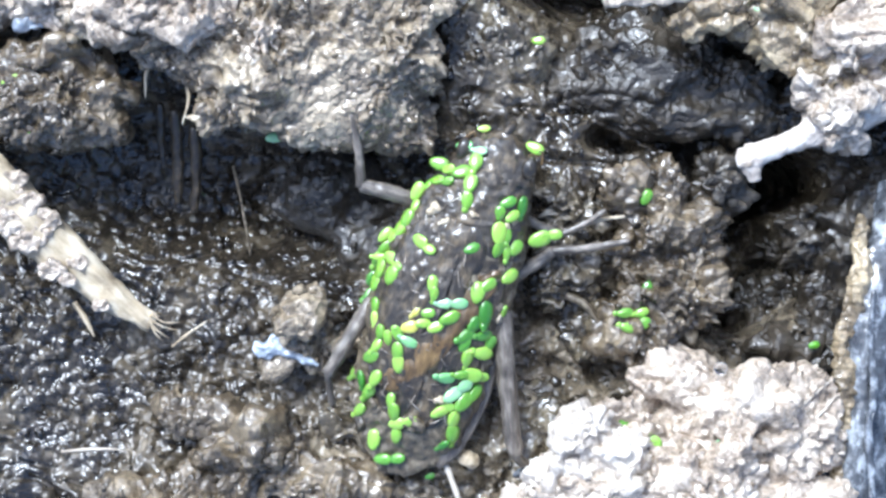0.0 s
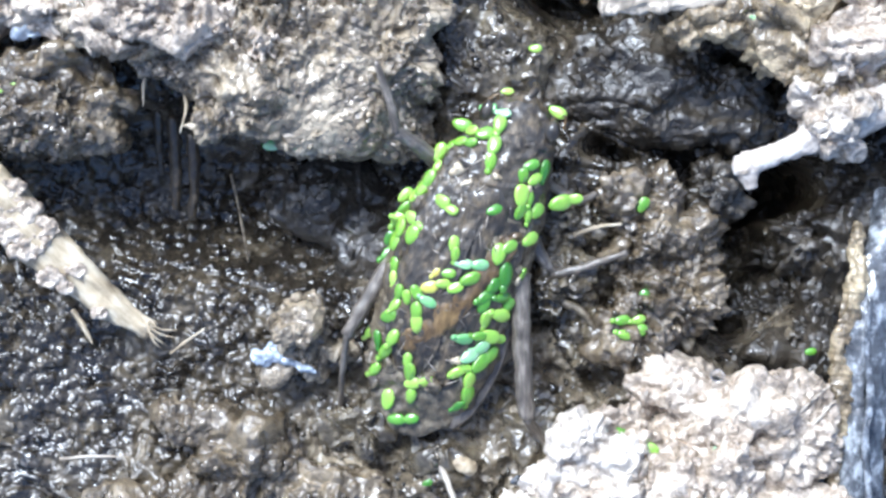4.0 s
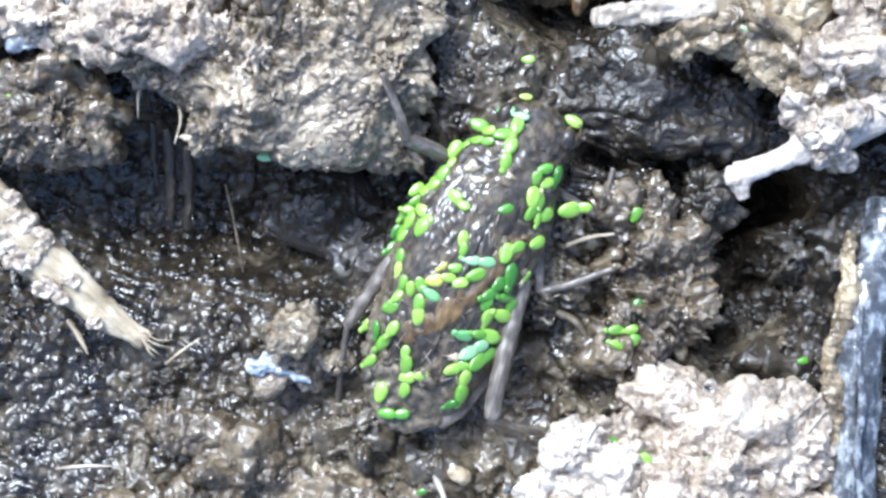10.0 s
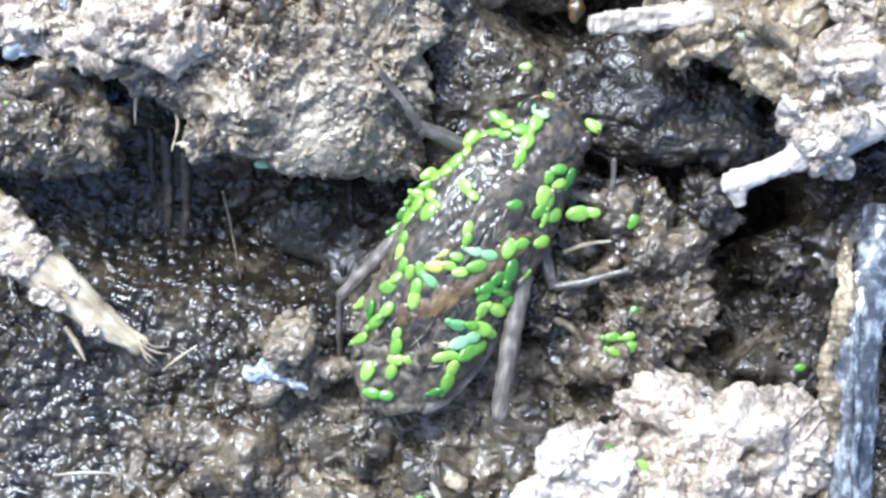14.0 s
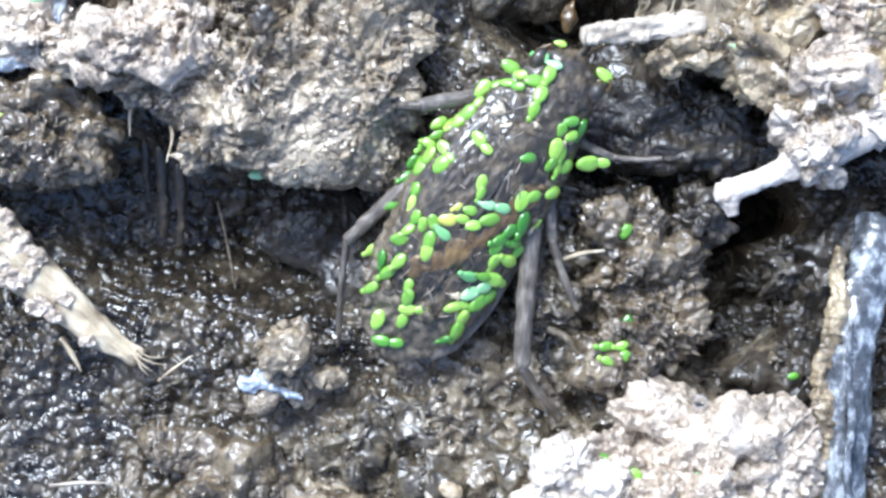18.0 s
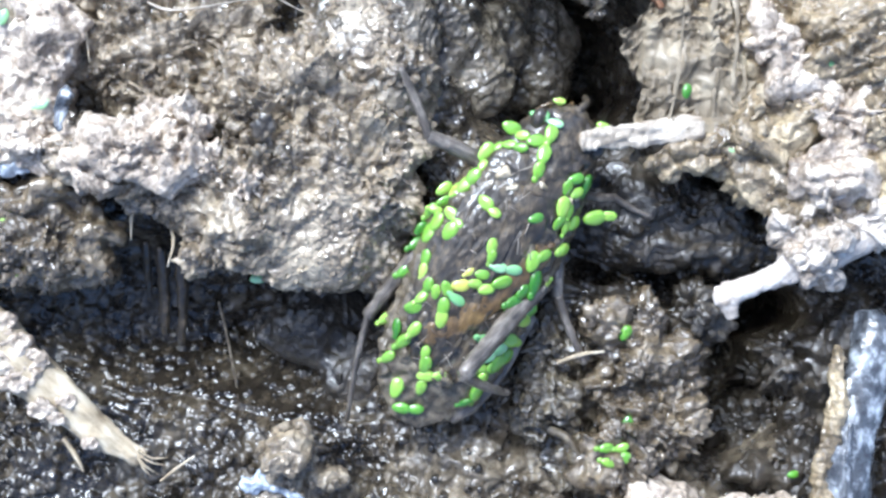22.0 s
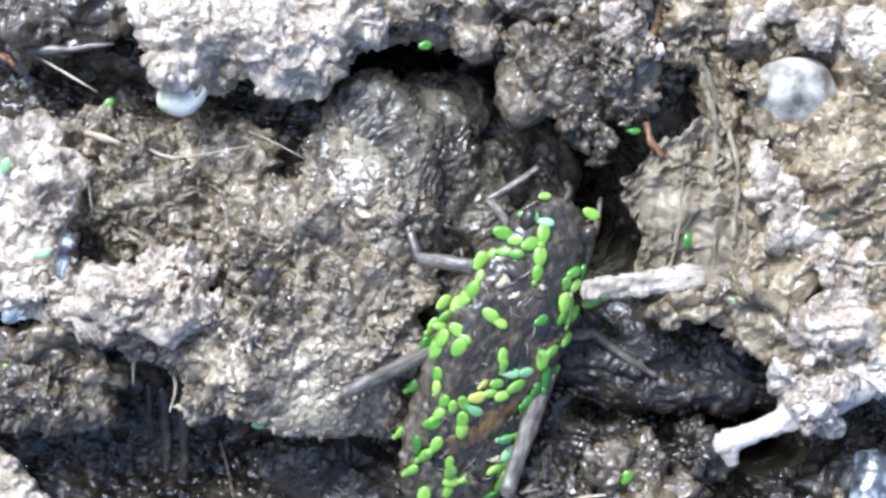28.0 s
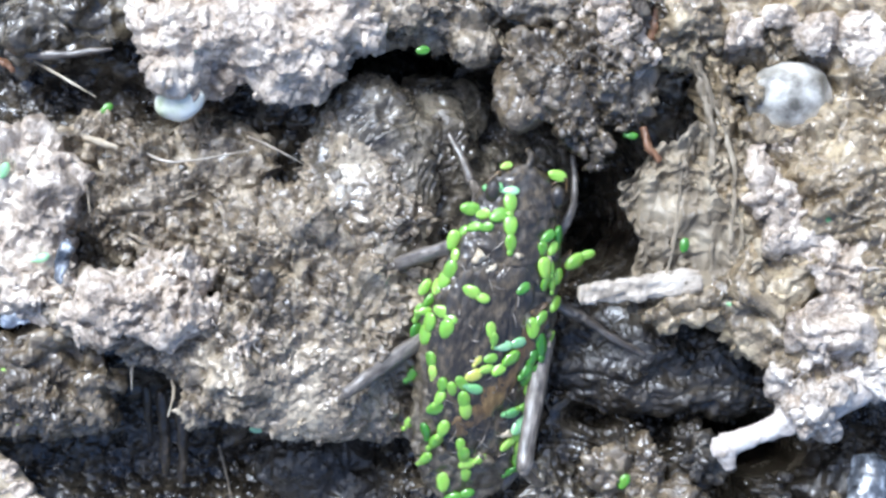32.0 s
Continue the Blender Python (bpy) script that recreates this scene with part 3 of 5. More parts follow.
# Bright part of the bank, its light given by paler mud.
clod("pale mud crust with the light put into its colour", ((1480, 570, 3.4, 62, 60, 1.4), (1530, 470, 3.8, 60, 70, 1.4), (1455, 470, 3.8, 40, 50, 1.2)), MUD_PALE, (1.0, 1.0), seed=263, name="crust", parent=bank)
clod("pale ridge of mud and root on the bank", ((1345, 285, 3.4, 26, 34, 1.0), (1372, 335, 3.8, 26, 44, 1.1), (1395, 400, 4.0, 34, 50, 1.2), (1440, 440, 4.0, 40, 36, 1.2)), MUD_PALE, (0.9, 1.1), seed=259, name="crust", parent=bank)
clod("pale flattened lump below the pebble", ((1395, 262, 3.0, 55, 24, 1.1), (1450, 285, 3.2, 45, 28, 1.1), (1520, 300, 3.4, 50, 40, 1.4)), MUD_PALE, (0.8, 1.0), seed=261, name="crust", parent=bank)
rim = clod("pale lumpy mud clod round a grey pebble", (
    (1210, 35, 1.8, 70, 70, 2.6), (1275, 190, 1.2, 40, 120, 2.2), (1420, 40, 1.8, 170, 85, 2.6), (1545, 150, 2.0, 85, 150, 2.8), (1330, 240, 0.8, 55, 70, 2.0), (1440, 260, 0.8, 90, 50, 2.0)), MUD_TAN, seed=280)
clod("pale nubs of mud above the pebble", ((1320, 60, 3.6, 34, 40, 1.2), (1450, 55, 3.8, 44, 36, 1.2), (1525, 70, 4.0, 36, 50, 1.3), (1380, 25, 3.8, 40, 24, 1.0)), MUD_PALE, (0.6, 0.7), seed=283, name="crust", parent=rim)
clod("smear of mud over the pebble's foot", ((1345, 222, 3.0, 36, 18, 1.0), (1400, 240, 3.0, 50, 16, 0.9), (1465, 222, 3.2, 24, 22, 1.0), (1330, 150, 3.0, 18, 40, 1.0)), MUD_TAN, (0.8, 1.0), seed=288, name="crust", parent=rim)
# The light on this lump is given by the pale mud colour.
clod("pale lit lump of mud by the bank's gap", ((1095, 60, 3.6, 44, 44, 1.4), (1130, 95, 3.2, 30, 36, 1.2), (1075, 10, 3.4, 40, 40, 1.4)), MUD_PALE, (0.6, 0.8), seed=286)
clod("brown wet mud clod with duckweed on it", (
    (1080, 860, -1.8, 32, 62, 1.8), (1130, 925, -2.3, 85, 85, 2.0), (1150, 1020, -1.8, 85, 85, 2.0), (1100, 1080, -1.3, 85, 62, 2.0), (1190, 960, -3.4, 40, 95, 1.8), (1135, 855, -2.8, 46, 56, 1.8)), MUD_BROWN, (0.9, 1.1), seed=310)
# Shade under the wall is painted in with the darker mud.
clod("wet mud below the glistening wall, shade in its colour", ((1110, 800, -4.4, 62, 46, 1.7), (1035, 815, -4.4, 50, 50, 1.6)), MUD_SHADED, (0.9, 0.9), seed=315)
mound = clod("pale mud clod beside the trough", (
    (1180, 1180, 0.2, 105, 72, 2.6), (1270, 1250, 0.8, 130, 110, 2.8), (1060, 1260, 1.2, 95, 65, 2.6), (1130, 1350, 1.2, 210, 95, 3.0), (1370, 1240, -0.2, 70, 82, 2.3), (1000, 1350, 0.4, 85, 75, 2.4), (1330, 1400, 0.8, 140, 80, 2.8)), MUD_PALE, seed=340)
# Glare on the mound's near side, painted as a whiter crust.
clod("near-white mud crust with glare put into its colour", ((1000, 1262, 3.0, 52, 36, 1.4), (1050, 1305, 3.0, 60, 42, 1.3), (1105, 1360, 3.5, 100, 56, 1.3), (1010, 1350, 2.6, 60, 50, 1.3), (955, 1340, 2.0, 60, 36, 1.3), (1190, 1400, 3.4, 90, 50, 1.3), (930, 1400, 2.0, 70, 40, 1.4)), MUD_LIT, (0.9, 1.6), voxel=0.095, seed=345, name="crust", parent=mound)
clod("pale crust of mud", ((1300, 1205, 2.6, 70, 50, 1.3), (1240, 1330, 3.2, 60, 50, 1.2)), MUD_PALE, seed=347, name="crust", parent=mound)
clod("small grey mud lump at the trough's foot", ((885, 1400, -0.8, 75, 42, 1.8), (830, 1440, -1, 80, 50, 1.8)), MUD_CLOD, seed=360)
clod("ragged brown mud clod in the hollow", ((520, 1058, -2.2, 55, 55, 1.9), (498, 1118, -2.6, 46, 36, 1.5), (550, 1120, -3, 50, 40, 1.6)), MUD_CLOD, seed=380)
clod("low brown mud clod with a ragged edge", ((330, 1240, -3.2, 75, 32, 1.7), (440, 1310, -3.2, 105, 80, 2.0), (560, 1365, -3.2, 110, 60, 1.9), (300, 1400, -3.4, 160, 60, 1.9)), MUD_BROWN, seed=400)
# The pit's clods and lip carry its shade as a darker mud colour.
clod("brown mud clod beside the bark, shade in its colour", ((1425, 960, -6.2, 62, 90, 2.0), (1450, 1070, -4.4, 80, 75, 1.9), (1355, 1112, -4.2, 90, 34, 1.6), (1490, 890, -4.6, 80, 80, 2.2)), MUD_SHADED, seed=420)
clod("crumbling brown lip of the pit", ((1222, 825, -4.4, 32, 66, 2.2), (1206, 930, -4.6, 30, 66, 2.2), (1215, 1040, -4.2, 30, 46, 2.0), (1380, 915, -5.6, 24, 50, 2.2)), MUD_SHADED, (1.1, 1.3), seed=425)
clod("crumbled mud down in the pit, shade in its colour", ((1335, 950, -10.5, 46, 52, 2.4), (1300, 1030, -9.4, 40, 50, 2.2), (1355, 1020, -8.0, 40, 60, 2.1), (1395, 950, -8.0, 40, 60, 2.2)), MUD_SHADED, (1.1, 1.2), seed=430)
clod("damp brown crumbly mud clod under the ledge", ((40, 690, -0.8, 95, 80, 2.0), (125, 720, -1.6, 70, 56, 1.8), (160, 655, -1.6, 60, 44, 1.6), (60, 620, -0.8, 90, 50, 1.8)), MUD_BROWN, seed=440)
clod("lumpy crumbled mud on the bank", ((50, 480, 0.2, 105, 90, 2.4), (40, 340, 0.2, 110, 110, 2.4), (-40, 420, 0.2, 120, 150, 2.4)), MUD_PALE, (1.0, 1.1), seed=460)
clod("grey-brown crumbly mud with fine roots", ((250, 350, -1.4, 150, 105, 2.0), (390, 300, -1.6, 110, 90, 2.0), (330, 430, -1.2, 130, 70, 2.0), (180, 260, -1.8, 90, 60, 1.8), (430, 380, -0.6, 80, 60, 1.8)), MUD_CLOD, (0.9, 1.5), seed=480)

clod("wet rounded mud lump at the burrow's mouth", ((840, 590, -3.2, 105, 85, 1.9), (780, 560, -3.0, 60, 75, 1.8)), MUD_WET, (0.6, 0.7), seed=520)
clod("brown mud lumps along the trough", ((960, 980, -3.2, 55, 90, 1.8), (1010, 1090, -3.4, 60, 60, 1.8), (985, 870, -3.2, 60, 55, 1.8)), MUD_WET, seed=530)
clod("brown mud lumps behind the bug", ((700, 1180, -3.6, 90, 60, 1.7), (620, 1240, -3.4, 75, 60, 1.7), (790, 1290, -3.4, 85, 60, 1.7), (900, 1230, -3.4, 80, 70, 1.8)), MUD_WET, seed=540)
# The ledge's shadow on this plate is put into its dark colour.
clod("smooth plate of mud under the ledge, shade in its colour", ((570, 850, -7.6, 130, 80, 1.7), (640, 920, -7.0, 80, 80, 1.6)), MUD_SHADED, (0.45, 0.3), seed=550, melt=30)
# The wall stands in shade; its mud colour is darkened to show that.
clod("glistening brown mud wall beside the burrow, shade in its colour", (
    (1120, 640, -4.6, 150, 100, 2.2), (1220, 665, -5.0, 100, 80, 2.1), (1020, 620, -4.6, 80, 80, 2.0), (1140, 700, -4.4, 130, 50, 1.9), (1280, 700, -5.6, 50, 60, 1.9), (1130, 560, -6.0, 120, 70, 1.9), (960, 640, -5.2, 60, 60, 1.8)), MUD_SHADED, (0.55, 0.6), seed=560, melt=25)
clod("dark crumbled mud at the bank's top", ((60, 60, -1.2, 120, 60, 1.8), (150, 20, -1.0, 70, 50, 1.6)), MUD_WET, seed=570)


# ---- the water bug ----
STATIONS = ((12.5, 0.4, 1.6, 0.3), (11.6, -1.2, 3.0, 1.0), (10.2, -2.0, 3.7, 1.6), (8.6, -2.7, 4.0, 2.1), (7.3, -3.3, 4.2, 2.4), (5.0, -4.2, 4.6, 2.7), (1.5, -4.9, 4.7, 2.9),
            (-2.0, -4.8, 4.6, 2.8), (-6.0, -4.5, 4.6, 2.4), (-9.3, -3.7, 4.0, 1.4), (-11.3, -2.6, 2.6, 0.7), (-12.6, -0.8, 1.0, 0.5))


def girth(y):
    """Left edge, right edge and height of the back at y along the body, in millimetres."""
    rows = STATIONS[::-1]
    ys = [r[0] for r in rows]
    return tuple(float(np.interp(y, ys, [r[k] for r in rows])) for k in (1, 2, 3))


def back_at(x, y):
    """Height of the back at x, y and the way it faces."""
    def height(a, b):
        lo, hi, top = girth(b)
        s = min(0.97, abs((2 * a - lo - hi) / max(0.3, hi - lo)))
        return top * math.sqrt(1 - s ** 2.4)
    z = height(x, y)
    return z, Vector((height(x - 0.15, y) - height(x + 0.15, y), height(x, y - 0.15) - height(x, y + 0.15), 0.3)).normalized()


def shell_between(y0, y1, side=0, lift=0.0, rows=30, cols=26, x0=-1.0, x1=1.0, belly=True):
    """A piece of the body from y0 to y1: its back and, with belly, its underside."""
    bm = bmesh.new()
    grid = []
    for i in range(rows + 1):
        y = y0 + (y1 - y0) * i / rows
        lo, hi, top = girth(y)
        mid, half = (lo + hi) / 2, (hi - lo) / 2
        ring = []
        n = cols * 2 if belly else cols
        for k in range(n if belly else n + 1):
            if belly:
                a = 2 * math.pi * k / n
                s, up = math.cos(a), math.sin(a)
                z = (top + lift) * abs(up) ** 0.8 if up >= 0 else -1.7 * abs(up) ** 0.8 * (top / 2.9) ** 0.5
            else:
                s = x0 + (x1 - x0) * k / n
                z = (top + lift) * math.sqrt(max(0.0, 1 - abs(s) ** 2.4)) if abs(s) < 1 else 0
            ring.append(bm.verts.new((mid + half * s, y, z)))
        grid.append(ring)
    for a, b in zip(grid, grid[1:]):
        m = len(a)
        for k in range(m if belly else m - 1):
            bm.faces.new((a[k], a[(k + 1) % m], b[(k + 1) % m], b[k]))
    if belly:
        bm.faces.new(grid[0])
        bm.faces.new(grid[-1][::-1])
    bmesh.ops.recalc_face_normals(bm, faces=bm.faces)
    return bm


def shrink(bm):
    bmesh.ops.scale(bm, vec=(0.001, 0.001, 0.001), verts=bm.verts)
    return bm


bug = tagged(new("water_bug"), "dark brown wet water bug covered with green duckweed, crawling over mud", "insect")


def bug_part(name, bm, mat, label="", size=1.2, amount=0.16, seed=0, parent=bug):
    roughen(bm, size, amount, seed)
    return part(name, shrink(bm), mat, parent, label)


bug_part("abdomen", shell_between(-12.6, 5.6, rows=90, cols=46), CRUST, "mud-caked dark brown abdomen", 0.5, 0.2, 5)
bug_part("pronotum", shell_between(4.6, 9.6, lift=0.15, rows=40, cols=44), CUTICLE, "black wet shield behind the head", 0.5, 0.16, 6)
bug_part("head", shell_between(9.2, 12.5, lift=0.05, rows=32, cols=34), CUTICLE, "black shiny head", 0.5, 0.12, 7)


def wing(x0, x1, seed):
    bm = bmesh.new()
    n, m = 90, 40
    grid = []
    for i in range(n + 1):
        y = 6.0 - 15.0 * i / n
        lo, hi, top = girth(y)
        mid, half = (lo + hi) / 2, (hi - lo) / 2
        shape = math.sin(math.pi * min(1, 0.12 + 0.88 * i / n)) ** 0.35
        row = []
        for k in range(m + 1):
            s = x0 + (x1 - x0) * k / m
            s *= 0.9 * shape
            row.append(bm.verts.new((mid + half * s, y, (top - 0.12 + 0.3 * max(0.0, math.sin(math.pi * i / n)) ** 0.5 * (1 - 0.5 * abs(s) ** 4)) * math.sqrt(max(0.02, 1 - abs(s) ** 2.4)) + 0.05 * math.sin(9 * s + 0.4 * y))))
        grid.append(row)
    for a, b in zip(grid, grid[1:]):
        for k in range(m):
            bm.faces.new((a[k], a[k + 1], b[k + 1], b[k]))
    bmesh.ops.recalc_face_normals(bm, faces=bm.faces)
    roughen(bm, 1.1, 0.13, seed, 3, 2.6)
    roughen(bm, 0.24, 0.075, seed + 1, 2, 2.4)
    bmesh.ops.solidify(bm, geom=list(bm.faces), thickness=0.12)
    return part("wing", shrink(bm), CUTICLE, bug, "dark folded wing cover")


wing(-1.0, 0.12, 11)
wing(-0.02, 1.0, 12)

# the amber margin where the wing covers overlap, running slantwise down the back
for name, pts, r in (("wing_margin", ((2.9, 2.6), (1.5, -0.4), (0.3, -3.0), (-0.9, -5.0), (-1.9, -6.4)), 1.05), ("wing_margin", ((3.9, 2.6), (3.1, 3.2), (2.3, 2.6)), 0.3)):
    line = bend([(x, y, back_at(x, y)[0] + 0.1) for x, y in pts], 8)
    bug_part(name, tube(line, [r * (0.55 + 0.45 * math.sin(math.pi * (i + 1) / (len(line) + 1))) for i in range(len(line))], 18, 0.22), AMBER, "amber-brown wing edge", 0.4, 0.16, 13)

scute = bmesh.new()
bmesh.ops.create_icosphere(scute, subdivisions=4, radius=1, matrix=Matrix.Translation((0.5, 3.9, 2.62)) @ Matrix.Diagonal((1.7, 2.1, 0.42, 1)))
bug_part("scutellum", scute, CUTICLE, "", 0.6, 0.1, 14)
for x in (-1.35, 3.25):
    eye = bmesh.new()
    bmesh.ops.create_icosphere(eye, subdivisions=3, radius=1, matrix=Matrix.Translation((x, 10.6, 0.95)) @ Matrix.Diagonal((0.55, 0.85, 0.6, 1)))
    bug_part("eye", eye, CUTICLE, "glossy black eye", 0.4, 0.02, 15)
bug_part("beak", tube(bend([(1.1, 12.3, 0.4), (1.3, 13.0, -0.1), (1.2, 13.4, -0.8)]), [0.28] * 6 + [0.2] * 6 + [0.1], 8), CUTICLE)
for x0, x1 in ((2.9, 4.0), (-0.9, -1.8)):
    bug_part("antenna", tube(bend([(x0, 11.3, 0.4), ((x0 + x1) / 2 + 0.3, 11.9, 0.7), (x1, 11.0, 0.6)]), [0.1] * 13, 6), AMBER, "", 0.4, 0.02)
rim = bend([(girth(y)[1] - 0.05, y, 0.15) for y in (-2, -4, -6, -8, -9.6, -11)], 6)
bug_part("abdomen_edge", tube([(p.x, p.y, p.z) for p in rim], [0.5] * len(rim), 8, 0.3), LEG, "translucent grey edge of the abdomen", 0.5, 0.05, 17)
rim = bend([(girth(y)[2] + 0.02, y, 0.2) for y in (-1, -4, -6, -8, -9.6, -11)], 6)
bug_part("abdomen_edge", tube([(p.x, p.y, p.z) for p in rim], [0.55] * len(rim), 8, 0.3), LEG, "translucent grey edge of the abdomen", 0.5, 0.05, 18)

# lumps of silt, pale seeds and bristles stuck to the back
for x, y, r, mat, name in ((-2.0, 6.2, 0.55, STRAW, "silt_grain"), (-1.2, 5.6, 0.4, STRAW, "silt_grain"), (0.7, 6.6, 0.36, STRAW, "seed"), (3.4, 6.9, 0.3, STRAW, "seed"), (3.0, 6.4, 0.32, STRAW, "seed"),
                           (4.2, 0.2, 0.35, STRAW, "seed"), (0.1, 4.2, 0.25, SHELL_WHITE, "seed"), (-3.9, -8.2, 0.6, CRUST, "silt_grain"), (-3.3, -9.6, 0.7, CRUST, "silt_grain"), (0.5, -8.5, 0.9, CRUST, "silt_grain"), (1.9, -6.2, 0.4, STRAW, "silt_grain"), (-2.4, -8.0, 0.6, CRUST, "silt_grain")):
    bm = bmesh.new()
    z, n = back_at(x, y)
    bmesh.ops.create_icosphere(bm, subdivisions=3, radius=1, matrix=Matrix.Translation((x, y, z + 0.1)) @ n.to_track_quat("Z", "Y").to_matrix().to_4x4() @ Matrix.Diagonal((r, r * 0.7, r * 0.5, 1)))
    bug_part(name, bm, mat, "", 0.3, 0.4 * r, int(50 + x * 7 + y))
rng = random.Random(4)
for i in range(70):
    x, y, a = rng.uniform(-3.2, 3.2), rng.uniform(-9, 8.5), rng.uniform(0, math.tau)
    z, n = back_at(x, y)
    reach = rng.uniform(0.5, 1.2)
    x2, y2 = x + reach * math.cos(a), y + reach * math.sin(a)
    z2 = back_at(x2, y2)[0]
    bug_part("bristle", tube(((x, y, z + 0.15), ((x + x2) / 2, (y + y2) / 2, (z + z2) / 2 + 0.4), (x2, y2, z2 + 0.25)), (0.045, 0.04, 0.015), 5), LEG if i % 3 else PALE_ROOT, "", 0.4, 0.0)


def leaf_mesh(tone, kind):
    """One frond: a plump oval pad, sometimes with a bud at its end."""
    bm = bmesh.new()
    bmesh.ops.create_icosphere(bm, subdivisions=3, radius=1, matrix=Matrix.Diagonal((0.5, 0.325, 0.17, 1)))
    for v in bm.verts:
        v.co.y *= 1 + 0.25 * v.co.x - 0.06 * kind
        v.co.z += 0.06 * (v.co.x ** 2) - (0.03 if v.co.z < 0 else 0)
    if kind == 2:
        bmesh.ops.create_icosphere(bm, subdivisions=2, radius=1, matrix=Matrix.Translation((-0.52, 0.06, 0.0)) @ Matrix.Diagonal((0.2, 0.17, 0.12, 1)))
    roughen(bm, 0.4, 0.015, tone * 3 + kind)
    me = bpy.data.meshes.new("duckweed_frond")
    shrink(bm).to_mesh(me)
    bm.free()
    me.materials.append(GREENS[tone])
    me.shade_smooth()
    return me


LEAVES = [[leaf_mesh(t, k) for k in range(3)] for t in range(5)]
leaf_rng = random.Random(9)


def frond(x, y, angle, length, tone, drop=0.0):
    """Duckweed stuck to the bug's back at x, y millimetres, turned by angle; drop: how far below the margin it clings."""
    ob = new("duckweed_frond", LEAVES[tone][leaf_rng.randrange(3)])
    ob.parent = bug
    z, n = back_at(x, y)
    up = Vector((0, 0, 1)).slerp(n, 0.75) if n.z < 0.999 else Vector((0, 0, 1))
    turn = Vector((0, 0, 1)).rotation_difference(up).to_matrix().to_4x4()
    ob.matrix_basis = Matrix.LocRotScale((x * 0.001, y * 0.001, (z + 0.22 - drop + leaf_rng.uniform(0, 0.12)) * 0.001), None, None) @ turn @ pose(0, 0, 0, leaf_rng.uniform(-14, 14), leaf_rng.uniform(-14, 14), angle) @ Matrix.Diagonal((length * 1.02, length * leaf_rng.uniform(0.95, 1.15), length, 1))
    return ob


frond(-2.72, 9.2, -1, 1.43, 0)
frond(-1.96, 9.05, 19, 1.09, 0)
frond(-1.31, 10.84, 9, 1.26, 2)
frond(-0.28, 10.81, 4, 1.18, 2)
frond(-0.28, 10.05, 99, 1.43, 0)
frond(-1.03, 9.16, 34, 1.34, 0)
frond(-2.49, 8.11, 19, 1.18, 1)
frond(-1.78, 8.27, 19, 1.09, 0)
frond(-0.20, 8.60, 94, 1.43, 0)
frond(-0.06, 7.46, 99, 1.26, 1)
frond(-0.5, 12.3, 19, 0.92, 1)
frond(3.20, 12.01, -11, 1.34, 0)
frond(-3.65, 6.95, 79, 1.43, 0)
frond(-3.06, 7.58, 59, 1.01, 0)
frond(-3.49, 5.99, 89, 1.01, 1)
frond(-3.74, 4.98, 74, 1.51, 0)
frond(-4.00, 4.25, 74, 1.43, 0)
frond(-4.31, 3.68, 79, 1.26, 0)
frond(-4.70, 2.62, 49, 1.18, 0)
frond(-4.95, 1.85, 19, 1.01, 1)
frond(-4.59, 1.17, 79, 1.51, 0)
frond(-3.90, 2.13, -21, 1.43, 0)
frond(-3.46, 1.82, -11, 1.01, 0)
frond(-3.63, 1.08, 79, 1.43, 1)
frond(-4.66, 0.26, 89, 1.51, 0)
frond(-2.35, 3.9, -16, 1.26, 1)
frond(-1.62, 3.6, -11, 1.09, 1)
frond(1.17, 4.45, 39, 1.18, 3)
frond(-4.2, -1.35, 99, 1.26, 0)
frond(-3.98, -2.2, 99, 1.09, 1)
frond(-0.71, 1.45, 99, 1.18, 0)
frond(-0.40, 0.79, 99, 1.09, 0)
frond(-1.23, -0.72, 64, 0.92, 4)
frond(-0.44, -0.57, 19, 1.01, 0)
frond(0.43, 0.36, 19, 1.09, 2)
frond(1.40, 0.61, 19, 1.26, 2)
frond(-1.39, -1.87, 29, 1.26, 4)
frond(-0.60, -1.35, 19, 1.09, 1)
frond(0.29, -1.34, 39, 1.18, 0)
frond(1.05, -0.48, 39, 1.51, 0)
frond(-2.10, -2.50, -41, 1.18, 0)
frond(-1.21, -2.87, -11, 1.34, 2)
frond(-2.67, -3.07, 109, 1.09, 1)
frond(-3.31, -2.91, 89, 1.18, 0)
frond(-3.32, -3.89, 69, 1.18, 0)
frond(-3.44, -4.77, 29, 1.34, 0)
frond(-1.75, -3.77, 104, 1.43, 0)
frond(-1.48, -4.57, 104, 1.43, 1)
frond(-2.77, -6.11, 79, 1.34, 0)
frond(-3.01, -7.25, 69, 1.51, 0)
frond(-3.79, -6.59, 109, 1.26, 3)
frond(-1.33, -7.22, 99, 1.01, 0)
frond(-0.94, -7.98, 99, 1.43, 0)
frond(-0.51, -8.76, 29, 1.26, 1)
frond(0.36, -8.33, 24, 1.18, 1)
frond(-0.36, -9.68, 99, 1.18, 1)
frond(-3.35, -8.8, 59, 1.26, 0)
frond(-1.82, -10.48, 99, 1.51, 0)
frond(-0.85, -11.71, 19, 1.34, 3)
frond(0.09, -11.35, 29, 1.18, 3)
frond(1.91, -4.59, 9, 1.34, 2)
frond(2.81, -4.11, 19, 1.09, 0)
frond(3.55, -3.94, -1, 1.43, 0)
frond(4.20, -3.97, -1, 1.01, 0)
frond(2.64, -5.61, 49, 1.51, 2)
frond(3.27, -4.84, 49, 1.26, 2)
frond(3.50, -5.90, 59, 1.68, 0)
frond(4.03, -5.21, 59, 1.43, 0)
frond(2.12, -7.05, 39, 1.34, 1)
frond(2.55, -6.57, 19, 1.09, 0)
frond(3.16, -7.37, 99, 1.51, 0)
